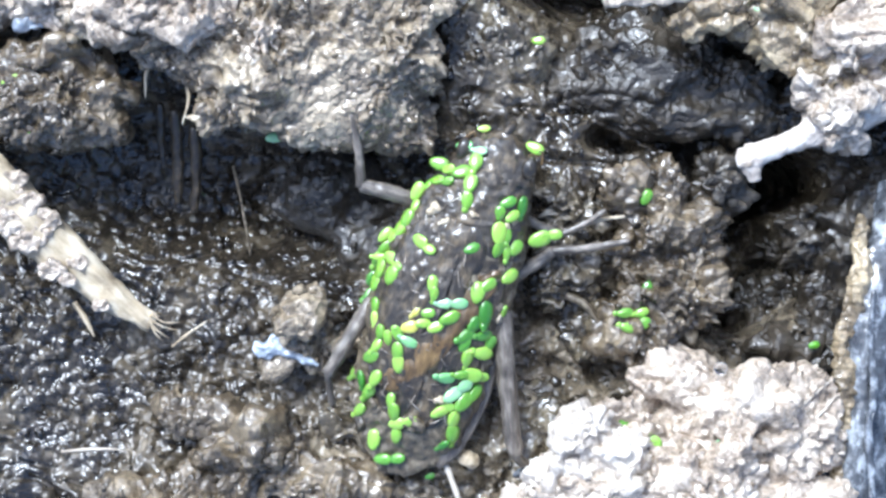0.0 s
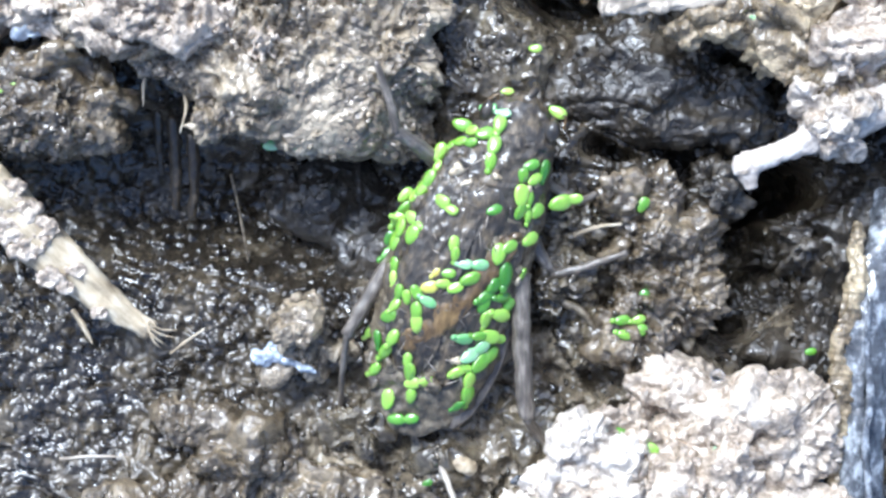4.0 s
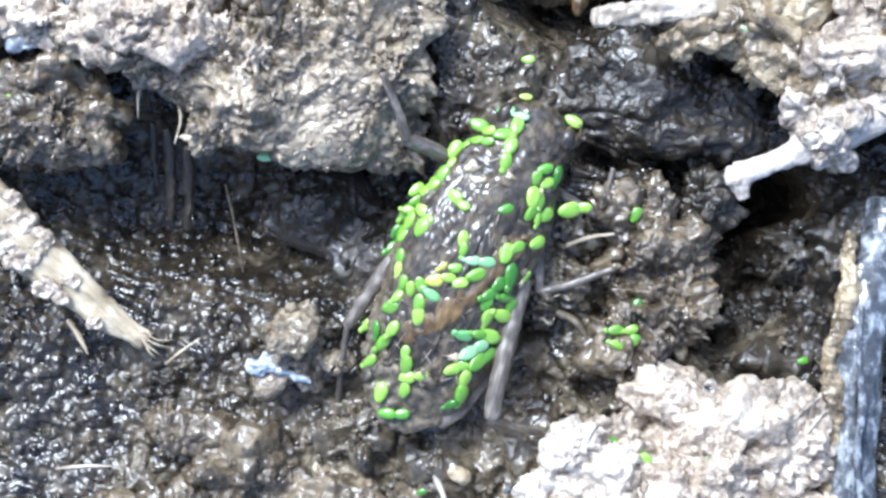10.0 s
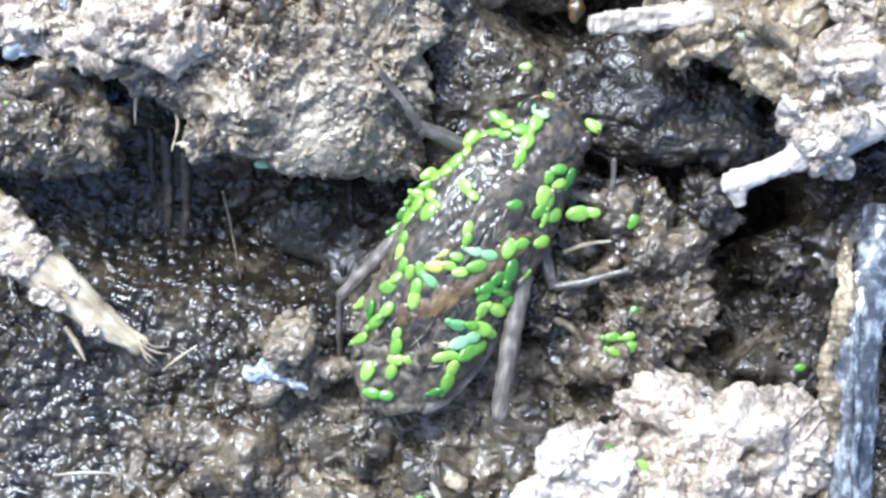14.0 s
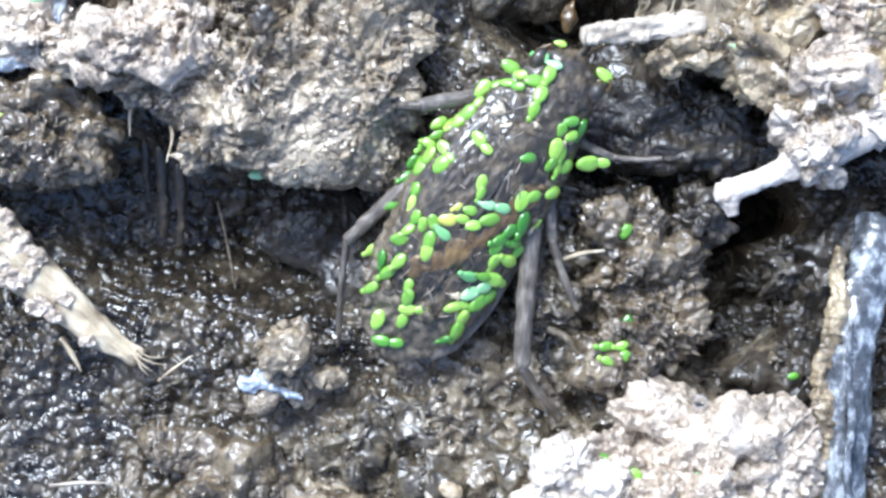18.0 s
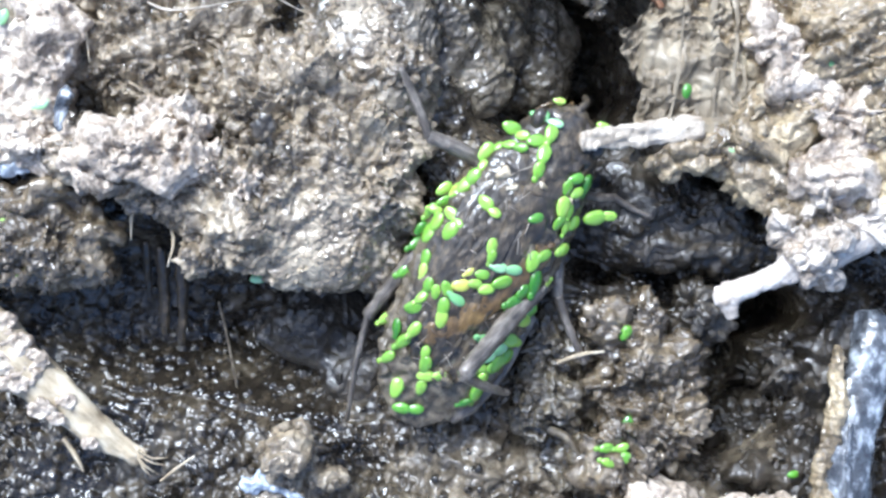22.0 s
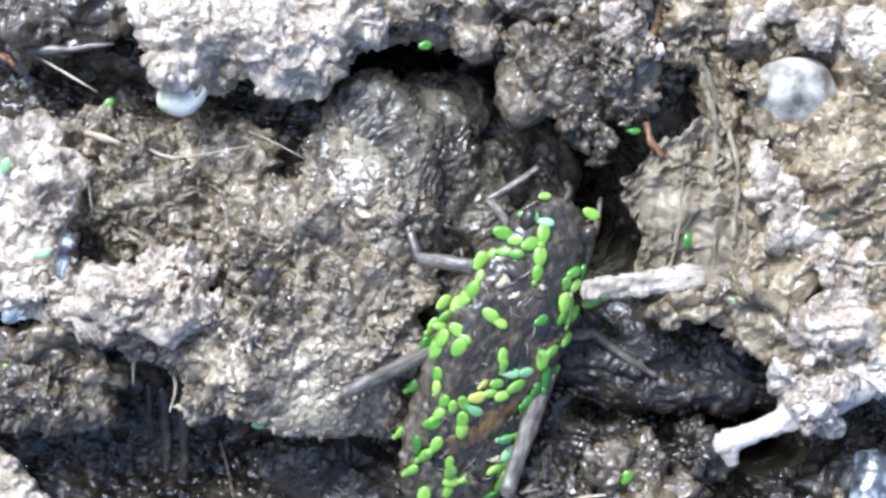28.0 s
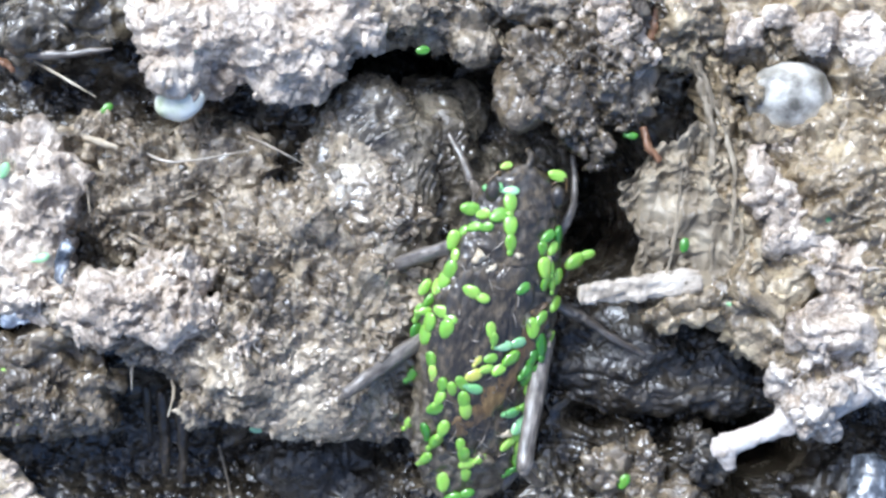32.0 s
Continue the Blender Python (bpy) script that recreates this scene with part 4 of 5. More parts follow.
frond(3.35, -8.41, 104, 1.60, 0)
frond(2.97, -9.39, 59, 1.09, 3)
frond(2.38, 1.70, 94, 1.51, 0)
frond(2.91, 2.35, 49, 1.26, 0)
frond(4.10, 3.22, 39, 1.43, 0)
# Tone 3 here puts shade on the right flank into the fronds' green.
frond(3.27, 0.45, 104, 1.76, 3)
frond(2.80, -0.39, 59, 1.43, 3)
frond(2.45, -1.36, 49, 1.34, 3)
frond(2.48, -1.94, 79, 1.18, 3)
frond(3.55, -1.11, 19, 1.26, 3)
frond(2.92, -2.85, 99, 1.34, 0)
frond(3.80, -2.33, 4, 1.60, 0)
frond(4.12, -1.55, 89, 1.18, 3)
frond(4.38, 0.78, 99, 0.92, 0)
frond(2.62, 5.93, 99, 1.51, 0)
frond(3.17, 5.91, 104, 1.09, 0)
frond(2.89, 4.88, 79, 1.26, 0)
frond(3.49, 4.75, 99, 1.09, 0)
frond(3.96, 5.21, 59, 1.26, 0)
frond(5.32, 6.18, 34, 1.68, 0)
frond(6.12, 6.71, 24, 1.26, 0)
frond(2.61, 8.04, 39, 1.26, 3)
frond(3.60, 8.00, 99, 1.43, 3)
frond(3.15, 7.21, 49, 1.18, 0)
frond(2.30, 7.22, 99, 1.01, 0)
frond(-5.0, 3.4, 60, 1.3, 0, 0.5)
frond(-5.1, 1.6, 80, 1.3, 0, 0.7)
frond(-5.1, 0.2, 70, 1.2, 3, 0.9)
frond(-5.0, -0.9, 65, 1.3, 3, 1.0)
frond(-4.8, -3.0, 60, 1.3, 3, 1.0)
frond(-4.5, -6.6, 70, 1.2, 0, 1.1)

# legs: hip in the bug's space, length and thickness of thigh and shank, all in millimetres
LEGS = {"middle_left": ((-3.6, 6.2, 0.2), 4.0, 0.6, 5.0, 0.32), "front_left": ((-1.9, 9.4, -0.4), 3.0, 0.42, 4.2, 0.3), "hind_left": ((-4.2, -0.2, 0.0), 7.2, 0.6, 9.0, 0.22),
        "fore_right": ((3.9, 7.2, 0.0), 3.4, 0.38, 3.4, 0.22), "mid_right": ((4.3, 3.2, 0.0), 3.4, 0.5, 5.4, 0.3), "hind_right": ((4.2, 0.6, 0.6), 10.0, 0.74, 5.4, 0.34)}
limbs = {}
for key, (hip, thigh, thick, shank, thin) in LEGS.items():
    n = 24
    line = [(0.12 * math.sin(3 * i / n), thigh * i / n, 0.1 * math.sin(math.pi * i / n)) for i in range(n + 1)]
    femur = bug_part("leg", tube(line, [thick * (1.05 - 0.3 * i / n) for i in range(n + 1)], 12, 0.85), LEG, "slender grey-brown leg, wet and muddy", 0.5, 0.08, 60)
    line = [(0.1 * math.sin(4 * i / n), shank * i / n, 0) for i in range(n + 1)]
    tibia = bug_part("shank", tube(line, [thin * (1.25 - 0.5 * i / n) for i in range(n + 1)], 8), LEG, "", 0.4, 0.05, 61, femur)
    limbs[key] = (femur, tibia)


# ---- plant matter, stones and shells lying in the mud ----
def rod(name, label, category, pts, radii, mat, size=0.9, amount=0.12, sides=14, squash=0.8, seed=0, steps=10):
    """A stem, root or splinter through plan points (u, v, height), radii in millimetres."""
    line = bend([plan(*p) for p in pts], steps)
    base = line[0].copy()
    way = (line[-1] - line[0]).to_2d()
    turn = Matrix.Rotation(math.atan2(-way.x, way.y), 4, "Z")
    back = turn.inverted()
    line = [back @ (p - base) for p in line]
    r = np.interp(np.linspace(0, 1, len(line)), np.linspace(0, 1, len(radii)), radii)
    bm = tube(line, list(r), sides, squash)
    if amount:
        roughen(bm, size, amount, seed, 3, 3.0)
        roughen(bm, 0.3, amount * 0.35, seed + 1, 2)
    ob = part(name, shrink(bm), mat)
    ob.matrix_basis = Matrix.Translation(base * 0.001) @ turn
    return tagged(ob, label, category)


straw = rod("straw_stem", "broken cream-coloured straw stem lying on dark mud", "plant stem", ((-150, 720, -1.2), (-20, 858, -1.6), (90, 958, -2.2), (180, 1032, -2.6), (250, 1080, -3.0)), (2.3, 2.1, 1.6, 1.15, 0.55), STRAW, 0.6, 0.2, 28, 0.55, seed=3, steps=14)
rod("stick", "short pale broken stick jutting from the mud", "stick", ((1240, 497, 3.0), (1150, 505, 3.2), (1080, 512, 3.3), (1028, 520, 3.2)), (0.85, 0.82, 0.78, 0.7), PALE_ROOT, 0.5, 0.26, 28, 0.5, seed=4, steps=30)
stem = rod("woody_stem", "dark wet bark-covered stem, sky highlights painted as pale streaks", "stem", ((1548, 830, -3.0), (1525, 950, -1.2), (1500, 1050, -0.6), (1492, 1180, -0.4), (1480, 1300, -0.4), (1478, 1460, -0.4)), (1.6, 1.75, 1.8, 1.8, 1.8), BARK, 1.3, 0.2, 34, 0.62, seed=7, steps=24)
stub = rod("root_stub", "bleached forked root stub sticking out of the bank", "root", ((1262, 784, 2.2), (1280, 784, 2.2), (1306, 774, 2.2), (1338, 762, 2.3), (1375, 748, 2.4), (1415, 728, 2.4), (1470, 700, 2.2), (1530, 665, 2.0)), (0.6, 0.95, 0.78, 0.56, 0.8, 1.25, 1.6, 1.7), MUD_ROOT, 1.1, 0.16, 28, 0.7, seed=8, steps=10)
rod("plant_fibre", "brown fibrous stem pressed into the bank", "plant stem", ((1235, 110, 3.6), (1270, 190, 3.6), (1300, 300, 4.0), (1295, 430, 4.2)), (0.2, 0.24, 0.2, 0.12), DEAD_LEAF, 0.4, 0.22, 12, 0.6, seed=10, steps=20)
rod("plant_fibre", "brown fibrous stem pressed into the bank", "plant stem", ((1222, 95, 3.4), (1250, 170, 3.4), (1262, 240, 3.6), (1256, 330, 3.7)), (0.2, 0.3, 0.25, 0.12), DEAD_LEAF, 0.4, 0.22, 12, 0.6, seed=16, steps=20)
for pts, label in ((((1165, -10, 3.4), (1158, 45, 3.6), (1150, 75, 3.4)), "rust-orange scrap of root"), (((1142, 225, 2.6), (1150, 260, 2.8), (1168, 285, 2.8)), "rust-orange scrap of root"), (((-20, 105, 0.6), (8, 110, 0.8), (24, 122, 0.7)), "rust-orange scrap of plant")):
    rod("root_scrap", label, "root", pts, (0.22, 0.36, 0.2), ORANGE, 0.4, 0.14, 10, seed=11)
for pts, r, mat in (
    (((258, 615, 0.2), (236, 640, 0.4), (233, 690, 0.2)), 0.12, STRAW), (((300, 655, 0.2), (308, 690, 0.6), (298, 735, 0.4)), 0.14, STRAW),
    (((388, 800, -4), (402, 860, -4.6), (420, 960, -5)), 0.12, CRUST), (((245, 262, 0.8), (290, 283, 1.0), (340, 283, 1.1), (440, 265, 1.0)), 0.1, PALE_ROOT), (((440, 240, 0.8), (480, 258, 0.9), (540, 290, 0.9)), 0.09, PALE_ROOT),
    (((60, 105, 0), (120, 140, 0.2), (170, 170, 0.3)), 0.12, STRAW), (((150, 240, 0.8), (180, 250, 0.9), (210, 260, 0.9)), 0.3, STRAW), (((145, 290, 1.0), (155, 340, 1.1), (160, 380, 1.0)), 0.12, STRAW),
    (((95, 1305, -3.6), (150, 1300, -3.4), (215, 1300, -3.4)), 0.16, PALE_ROOT), (((750, 1290, -1.2), (775, 1350, -0.9), (800, 1420, -0.8)), 0.26, PALE_ROOT), (((115, 1045, -3.6), (135, 1075, -3.5), (150, 1105, -3.6)), 0.25, STRAW),
    (((285, 1120, -3.2), (310, 1100, -3.0), (345, 1075, -3.0)), 0.14, STRAW), (((930, 1010, -1.6), (1000, 1040, -1.2), (1035, 1090, -1.2)), 0.35, CRUST), (((985, 905, -0.8), (1030, 890, -0.6), (1070, 885, -0.6)), 0.2, STRAW),
    (((1350, 1240, 1.8), (1390, 1200, 2.0), (1430, 1165, 1.6)), 0.15, PALE_ROOT), (((1360, 1270, 1.8), (1410, 1225, 2.0), (1440, 1190, 1.6)), 0.14, PALE_ROOT), (((1375, 1230, 1.8), (1400, 1250, 2.0), (1400, 1290, 1.6)), 0.12, PALE_ROOT),
    (((10, 90, 0.4), (90, 95, 0.7), (200, 85, 0.8)), 0.3, LEG), (((560, 395, 3.0), (520, 415, 3.1), (490, 440, 3.1)), 0.25, BARK),
    (((700, 300, 1.2), (695, 340, 1.3), (692, 400, 1.2)), 0.25, CRUST), (((1480, 250, 3.8), (1490, 310, 4.2), (1480, 380, 4.2)), 0.3, STRAW),
):
    rod("rootlet", "fine dry rootlet on the mud", "root", pts, (r, r, r * 0.5), mat, 0.5, r * 0.3, 7, 1.0, 12)


for pts, r in ((((258, 690, -3.4), (262, 740, -5.0), (268, 800, -6.6)), 0.34), (((284, 700, -3.6), (291, 770, -5.4), (294, 862, -7.2)), 0.46), (((318, 730, -4.2), (324, 800, -5.8), (322, 880, -7.4)), 0.42)):
    rod("hanging_root", "black glossy wet root hanging in the dark hollow", "root", pts, (r, r * 1.1, r * 0.5), CUTICLE, 0.6, r * 0.3, 12, 0.9, 33)


def attach(child, parent):
    """Makes child a part of parent, where it lies."""
    child.parent, child.matrix_parent_inverse = parent, parent.matrix_basis.inverted()
    return child


attach(rod("fork", "", "", ((1284, 776, 2.2), (1287, 798, 2.1), (1295, 822, 1.9)), (0.95, 0.85, 0.42), MUD_ROOT, 0.7, 0.14, 18, 0.6, 9), stub)
for k, (u, v, r) in enumerate(((1440, 735, 1.0), (1405, 712, 0.9), (1478, 680, 1.2), (1425, 752, 0.6))):
    bm = bmesh.new()
    bmesh.ops.create_icosphere(bm, subdivisions=4, radius=1, matrix=Matrix.Diagonal((r, r * 0.8, r * 0.6, 1)))
    roughen(bm, 0.6, 0.35 * r, 46 + k, 4)
    crust = part("crust", shrink(bm), MUD_PALE)
    crust.matrix_basis = Matrix.Translation(metres(u, v, 3.2))
    attach(crust, stub)
margin = [(1478 + 50 * ((1320 - v) / 470) ** 2 * (1 if v < 1320 else 0) - 33 + 5 * math.sin(v / 37), v, -0.1 - 2.2 * max(0, (960 - v) / 130)) for v in range(880, 1450, 30)]
attach(rod("crust", "tan crust of mud along the stem", "", margin, (0.25, 0.7, 0.6, 0.85, 0.65, 0.8), MUD_TAN, 0.6, 0.4, 24, 0.75, 21, 14), stem)
attach(rod("bark_strip", "", "", [(1500 + 4 * math.sin(v / 30), v, 1.25) for v in range(1010, 1440, 40)], (0.12, 0.3, 0.26, 0.12), BARK, 0.6, 0.12, 12, 0.4, 20, 6), stem)
for k, (u, v) in enumerate(((282, 1108), (296, 1092), (270, 1112), (300, 1078))):
    attach(rod("frayed_fibre", "", "", ((238 + 3 * k, 1072 - 3 * k, -2.6), ((238 + u) / 2, (1078 + v) / 2, -2.5), (u, v, -2.9)), (0.12, 0.08, 0.03), STRAW, 0.4, 0.04, 7, 0.8, 30 + k, 5), straw)
for k, (u, v, r) in enumerate(((20, 872, 1.1), (62, 905, 0.9), (118, 975, 0.6), (45, 925, 0.9), (-10, 880, 1.0), (30, 940, 1.0), (74, 988, 0.8), (100, 1005, 0.6), (160, 1050, 0.5), (5, 835, 0.8), (-5, 905, 1.1))):
    bm = bmesh.new()
    bmesh.ops.create_icosphere(bm, subdivisions=4, radius=1, matrix=Matrix.Diagonal((r * 1.25, r * 0.9, r * 0.3, 1)))
    roughen(bm, 0.45, 0.3 * r, 40 + k, 4)
    crust = part("crust", shrink(bm), MUD_PALE)
    crust.matrix_basis = Matrix.Translation(metres(u, v, -1.0 - 0.004 * u))
    attach(crust, straw)


def nugget(name, label, category, u, v, z, ru, rv, rz, mat, amount=0.1, size=1.2, seed=0, turn=0):
    """A rounded stone, shell or scrap; radii in grid steps and, upwards, in millimetres."""
    bm = bmesh.new()
    bmesh.ops.create_icosphere(bm, subdivisions=4, radius=1, matrix=Matrix.Diagonal((ru * G, rv * G, rz, 1)))
    roughen(bm, size, amount, seed)
    ob = part(name, shrink(bm), mat)
    ob.matrix_basis = Matrix.Translation(metres(u, v, z)) @ pose(0, 0, 0, 0, 0, turn)
    return tagged(ob, label, category)


def leaf_sheet():
    """A torn dead leaf pressed against the bank: ribs run down it, its edges are ragged."""
    n, m = 90, 140
    bm = bmesh.new()
    grid = []
    for i in range(m + 1):
        s = i / m
        row = []
        for k in range(n + 1):
            r = k / n
            v0 = 236 + 40 * noise.noise((r * 5, 1.7, 0)) + 14 * noise.noise((r * 21, 1.7, 0)) + 120 * max(0, 0.5 - r)
            v1 = 552 + 34 * noise.noise((r * 7, 9.1, 0)) + 12 * noise.noise((r * 13, 4.1, 0)) - 60 * max(0, r - 0.55)
            v = v0 + (v1 - v0) * s
            left = 1116 + 34 * noise.noise((v / 60, 3.3, 0)) + 12 * noise.noise((v / 17, 5.3, 0)) - 18 * math.exp(-((v - 350) / 30) ** 2)
            u = 1112 + 238 * r + (left - 1112) * (1 - r) ** 7
            fan = (u - 1270) / (0.55 + 0.5 * s)
            z = 3.0 + 0.5 * noise.noise((fan / 34.0, s * 1.2, 7.7)) + 0.1 * noise.noise((fan / 13.0, s * 3.5, 3.1)) + 0.8 * noise.noise((u / 75, v / 90, 2.2)) + 0.2 * noise.noise((u / 16, v / 24, 6.2)) - 1.4 * (1 - r) ** 3 + 0.6 * r
            row.append(bm.verts.new(plan(u, v, z) - plan(1240, 400, 3)))
        grid.append(row)
    under = [[bm.verts.new(q.co + Vector((0, 0, -0.45))) for q in row] for row in grid]
    for top, low in zip(zip(grid, grid[1:]), zip(under, under[1:])):
        for k in range(n):
            bm.faces.new((top[0][k], top[1][k], top[1][k + 1], top[0][k + 1]))
            bm.faces.new((low[0][k + 1], low[1][k + 1], low[1][k], low[0][k]))
        for k, flip in ((0, False), (n, True)):
            side = (top[0][k], low[0][k], low[1][k], top[1][k])
            bm.faces.new(side[::-1] if flip else side)
    for a, b, flip in ((grid[0], under[0], True), (grid[-1], under[-1], False)):
        for k in range(n):
            edge = (a[k], b[k], b[k + 1], a[k + 1])
            bm.faces.new(edge[::-1] if flip else edge)
    bmesh.ops.recalc_face_normals(bm, faces=bm.faces)
    p = np.array([q.co for q in bm.verts]) + 40
    lift = torn(p, 0.6, 1.0, 71)
    for q, d in zip(bm.verts, lift):
        q.co.z += float(d)
    ob = part("dead_leaf", shrink(bm), DEAD_LEAF)
    ob.location = metres(1240, 400, 3)
    return tagged(ob, "torn tan dead leaf with ribs, pressed into the bank", "dead leaf")


leaf = leaf_sheet()
for k, (u0, u1) in enumerate(((1208, 1178), (1262, 1258), (1300, 1318))):
    attach(rod("vein", "", "", ((u0, 300 + 12 * k, 3.2), ((u0 + u1) / 2 + 6, 400, 3.3), (u1, 500 - 20 * k, 3.2)), (0.12, 0.18, 0.08), DEAD_LEAF, 0.4, 0.1, 10, 0.6, 60 + k, 20), leaf)
nugget("pebble", "smooth pale grey pebble set in mud", "pebble", 1398, 172, 2.3, 76, 62, 2.2, STONE, 0.14, 1.8, 1)
nugget("shell", "small white snail shell under a mud clod", "shell", 318, 178, 2.9, 43, 32, 1.0, SHELL_WHITE, 0.1, 1.4, 2, 15)
nugget("leaf_flake", "bluish white flake of skin on the mud", "flake", 455, 1120, -1.6, 30, 18, 0.35, FLAKE, 0.4, 0.7, 3, 35)
nugget("leaf_flake", "bluish white flake of skin on the mud", "flake", 500, 1135, -1.5, 42, 9, 0.3, FLAKE, 0.25, 0.7, 4, -20)
nugget("bark_chip", "black shiny bark chip stuck in the ledge", "bark chip", 468, 498, 4.2, 20, 24, 0.35, CUTICLE, 0.3, 0.8, 5)
nugget("bark_chip", "black shiny bark chip stuck in the ledge", "bark chip", 466, 545, 4.2, 13, 22, 0.3, CUTICLE, 0.3, 0.8, 6)
nugget("bark_chip", "dark glossy seed husk on the clod", "husk", 905, 1330, 0.6, 26, 10, 0.5, BARK, 0.15, 0.8, 7, 15)
nugget("leaf_flake", "dark blue-grey wet leaf scrap", "leaf scrap", 112, 460, 2.3, 12, 40, 0.25, BARK, 0.3, 0.8, 8, -10)
nugget("leaf_flake", "bluish white leaf scrap on the bank", "leaf scrap", 35, 565, 0.4, 30, 14, 0.3, FLAKE, 0.4, 0.8, 9)
nugget("seed_husk", "amber brown seed husk in the burrow's mouth", "seed husk", 1004, 470, -1.2, 13, 30, 0.5, AMBER, 0.2, 0.8, 11, -12)
nugget("bark_chip", "beige mud-coloured seed in the trough", "seed", 800, 1310, -1.0, 26, 14, 0.5, STRAW, 0.2, 0.8, 10, -25)


glass, gn, gl, gb = material("water")
gb.inputs["Base Color"].default_value, gb.inputs["Roughness"].default_value = (0.95, 0.97, 1.0, 1), 0.02
gb.inputs["Transmission Weight"].default_value, gb.inputs["IOR"].default_value = 1.0, 1.33
nugget("water_droplet", "clear round water droplet on a mud clod", "water droplet", 1237, 1147, 2.9, 12, 11, 0.42, glass, 0.0, 1.0, 1)


def loose(u, v, z, angle, length, tone):
    """A frond of duckweed lying on the mud."""
    ob = new("duckweed_frond", LEAVES[tone][leaf_rng.randrange(3)])
    ob.matrix_basis = Matrix.Translation(metres(u, v, z)) @ pose(0, 0, 0, leaf_rng.uniform(-12, 12), leaf_rng.uniform(-12, 12), angle) @ Matrix.Diagonal((length, length, length, 1))
    return tagged(ob, "small green oval duckweed frond on wet mud", "duckweed", "loose duckweed fronds")


loose(10, 660, 0.1, 20, 1.6, 0)
loose(42, 748, -0.3, 0, 1.3, 0)
loose(458, 755, 0.4, 10, 1.3, 2)
loose(190, 190, -0.6, 40, 1.0, 3)
loose(75, 455, 2.2, 20, 1.1, 2)
loose(8, 300, 2.0, 70, 1.2, 2)
loose(750, 88, 3.2, 10, 1.0, 3)
loose(915, 580, -0.4, 0, 1.0, 0)
loose(1213, 434, 3.4, 80, 1.1, 3)
loose(1300, 536, 3.2, 0, 0.9, 2)
loose(1462, 385, 4.6, -20, 1.1, 2)
loose(1560, 120, 4.8, 30, 1.1, 0)
loose(1312, 538, 3.0, 40, 0.8, 3)
loose(1105, 852, 0.2, 60, 1.2, 0)
loose(1108, 1010, 0.2, 70, 1.1, 3)
loose(1070, 1053, 0.9, 10, 1.2, 0)
loose(1098, 1052, 0.9, 20, 1.1, 0)
loose(1075, 1078, 1.0, -10, 1.2, 0)
loose(1100, 1072, 1.0, 30, 1.3, 0)
loose(1118, 1275, 2.9, -20, 1.5, 0)
loose(1068, 1240, 2.7, -60, 1.2, 3)
loose(1240, 1272, 3.5, 30, 0.9, 2)
loose(1410, 1350, 1.2, 70, 1.0, 0)
loose(1400, 1105, -1.6, 10, 0.9, 3)
loose(1120, 240, 2.4, 0, 0.9, 3)
loose(735, 1340, -1.4, 20, 0.8, 3)


def scatter_crumbs():
    """Loose grains of mud strewn over ground and clods, one stuff object for each kind of mud."""
    ico = bmesh.new()
    bmesh.ops.create_icosphere(ico, subdivisions=2, radius=1)
    base = np.array([v.co for v in ico.verts])
    tris = np.array([[v.index for v in f.verts] for f in ico.faces])
    ico.free()
    rs = np.random.RandomState(8)
    for kind, label in enumerate(("dark wet grains of mud", "brown crumbs of mud", "pale crumbs of mud", "grey crumbs of smooth mud", "tan crumbs of bank mud", "glistening crumbs of wet mud", "dark brown crumbs of mud", "white crumbs of mud in the lit tone", "dark brown crumbs of shaded mud")):
        spots = np.array([c[:3] for c in CRUMB_SPOTS if c[3] == kind])
        if not len(spots):
            continue
        verts, faces = [], []
        for k, c in enumerate(spots):
            r = 0.09 + 0.34 * rs.rand() ** 2.4
            shape = base * (r * rs.uniform(0.6, 1.3, 3))
            shape = shape * (1 + 0.45 * value_noise(base * 1.7 + rs.rand(3) * 90, 3))[:, None]
            verts.append(shape + c)
            faces.append(tris + k * len(base))
        tagged(new("mud_crumbs", from_arrays("mud_crumbs", np.concatenate(verts) * 0.001, np.concatenate(faces), MUDS[kind])), label, "mud crumbs", kind="stuff")


scatter_crumbs()


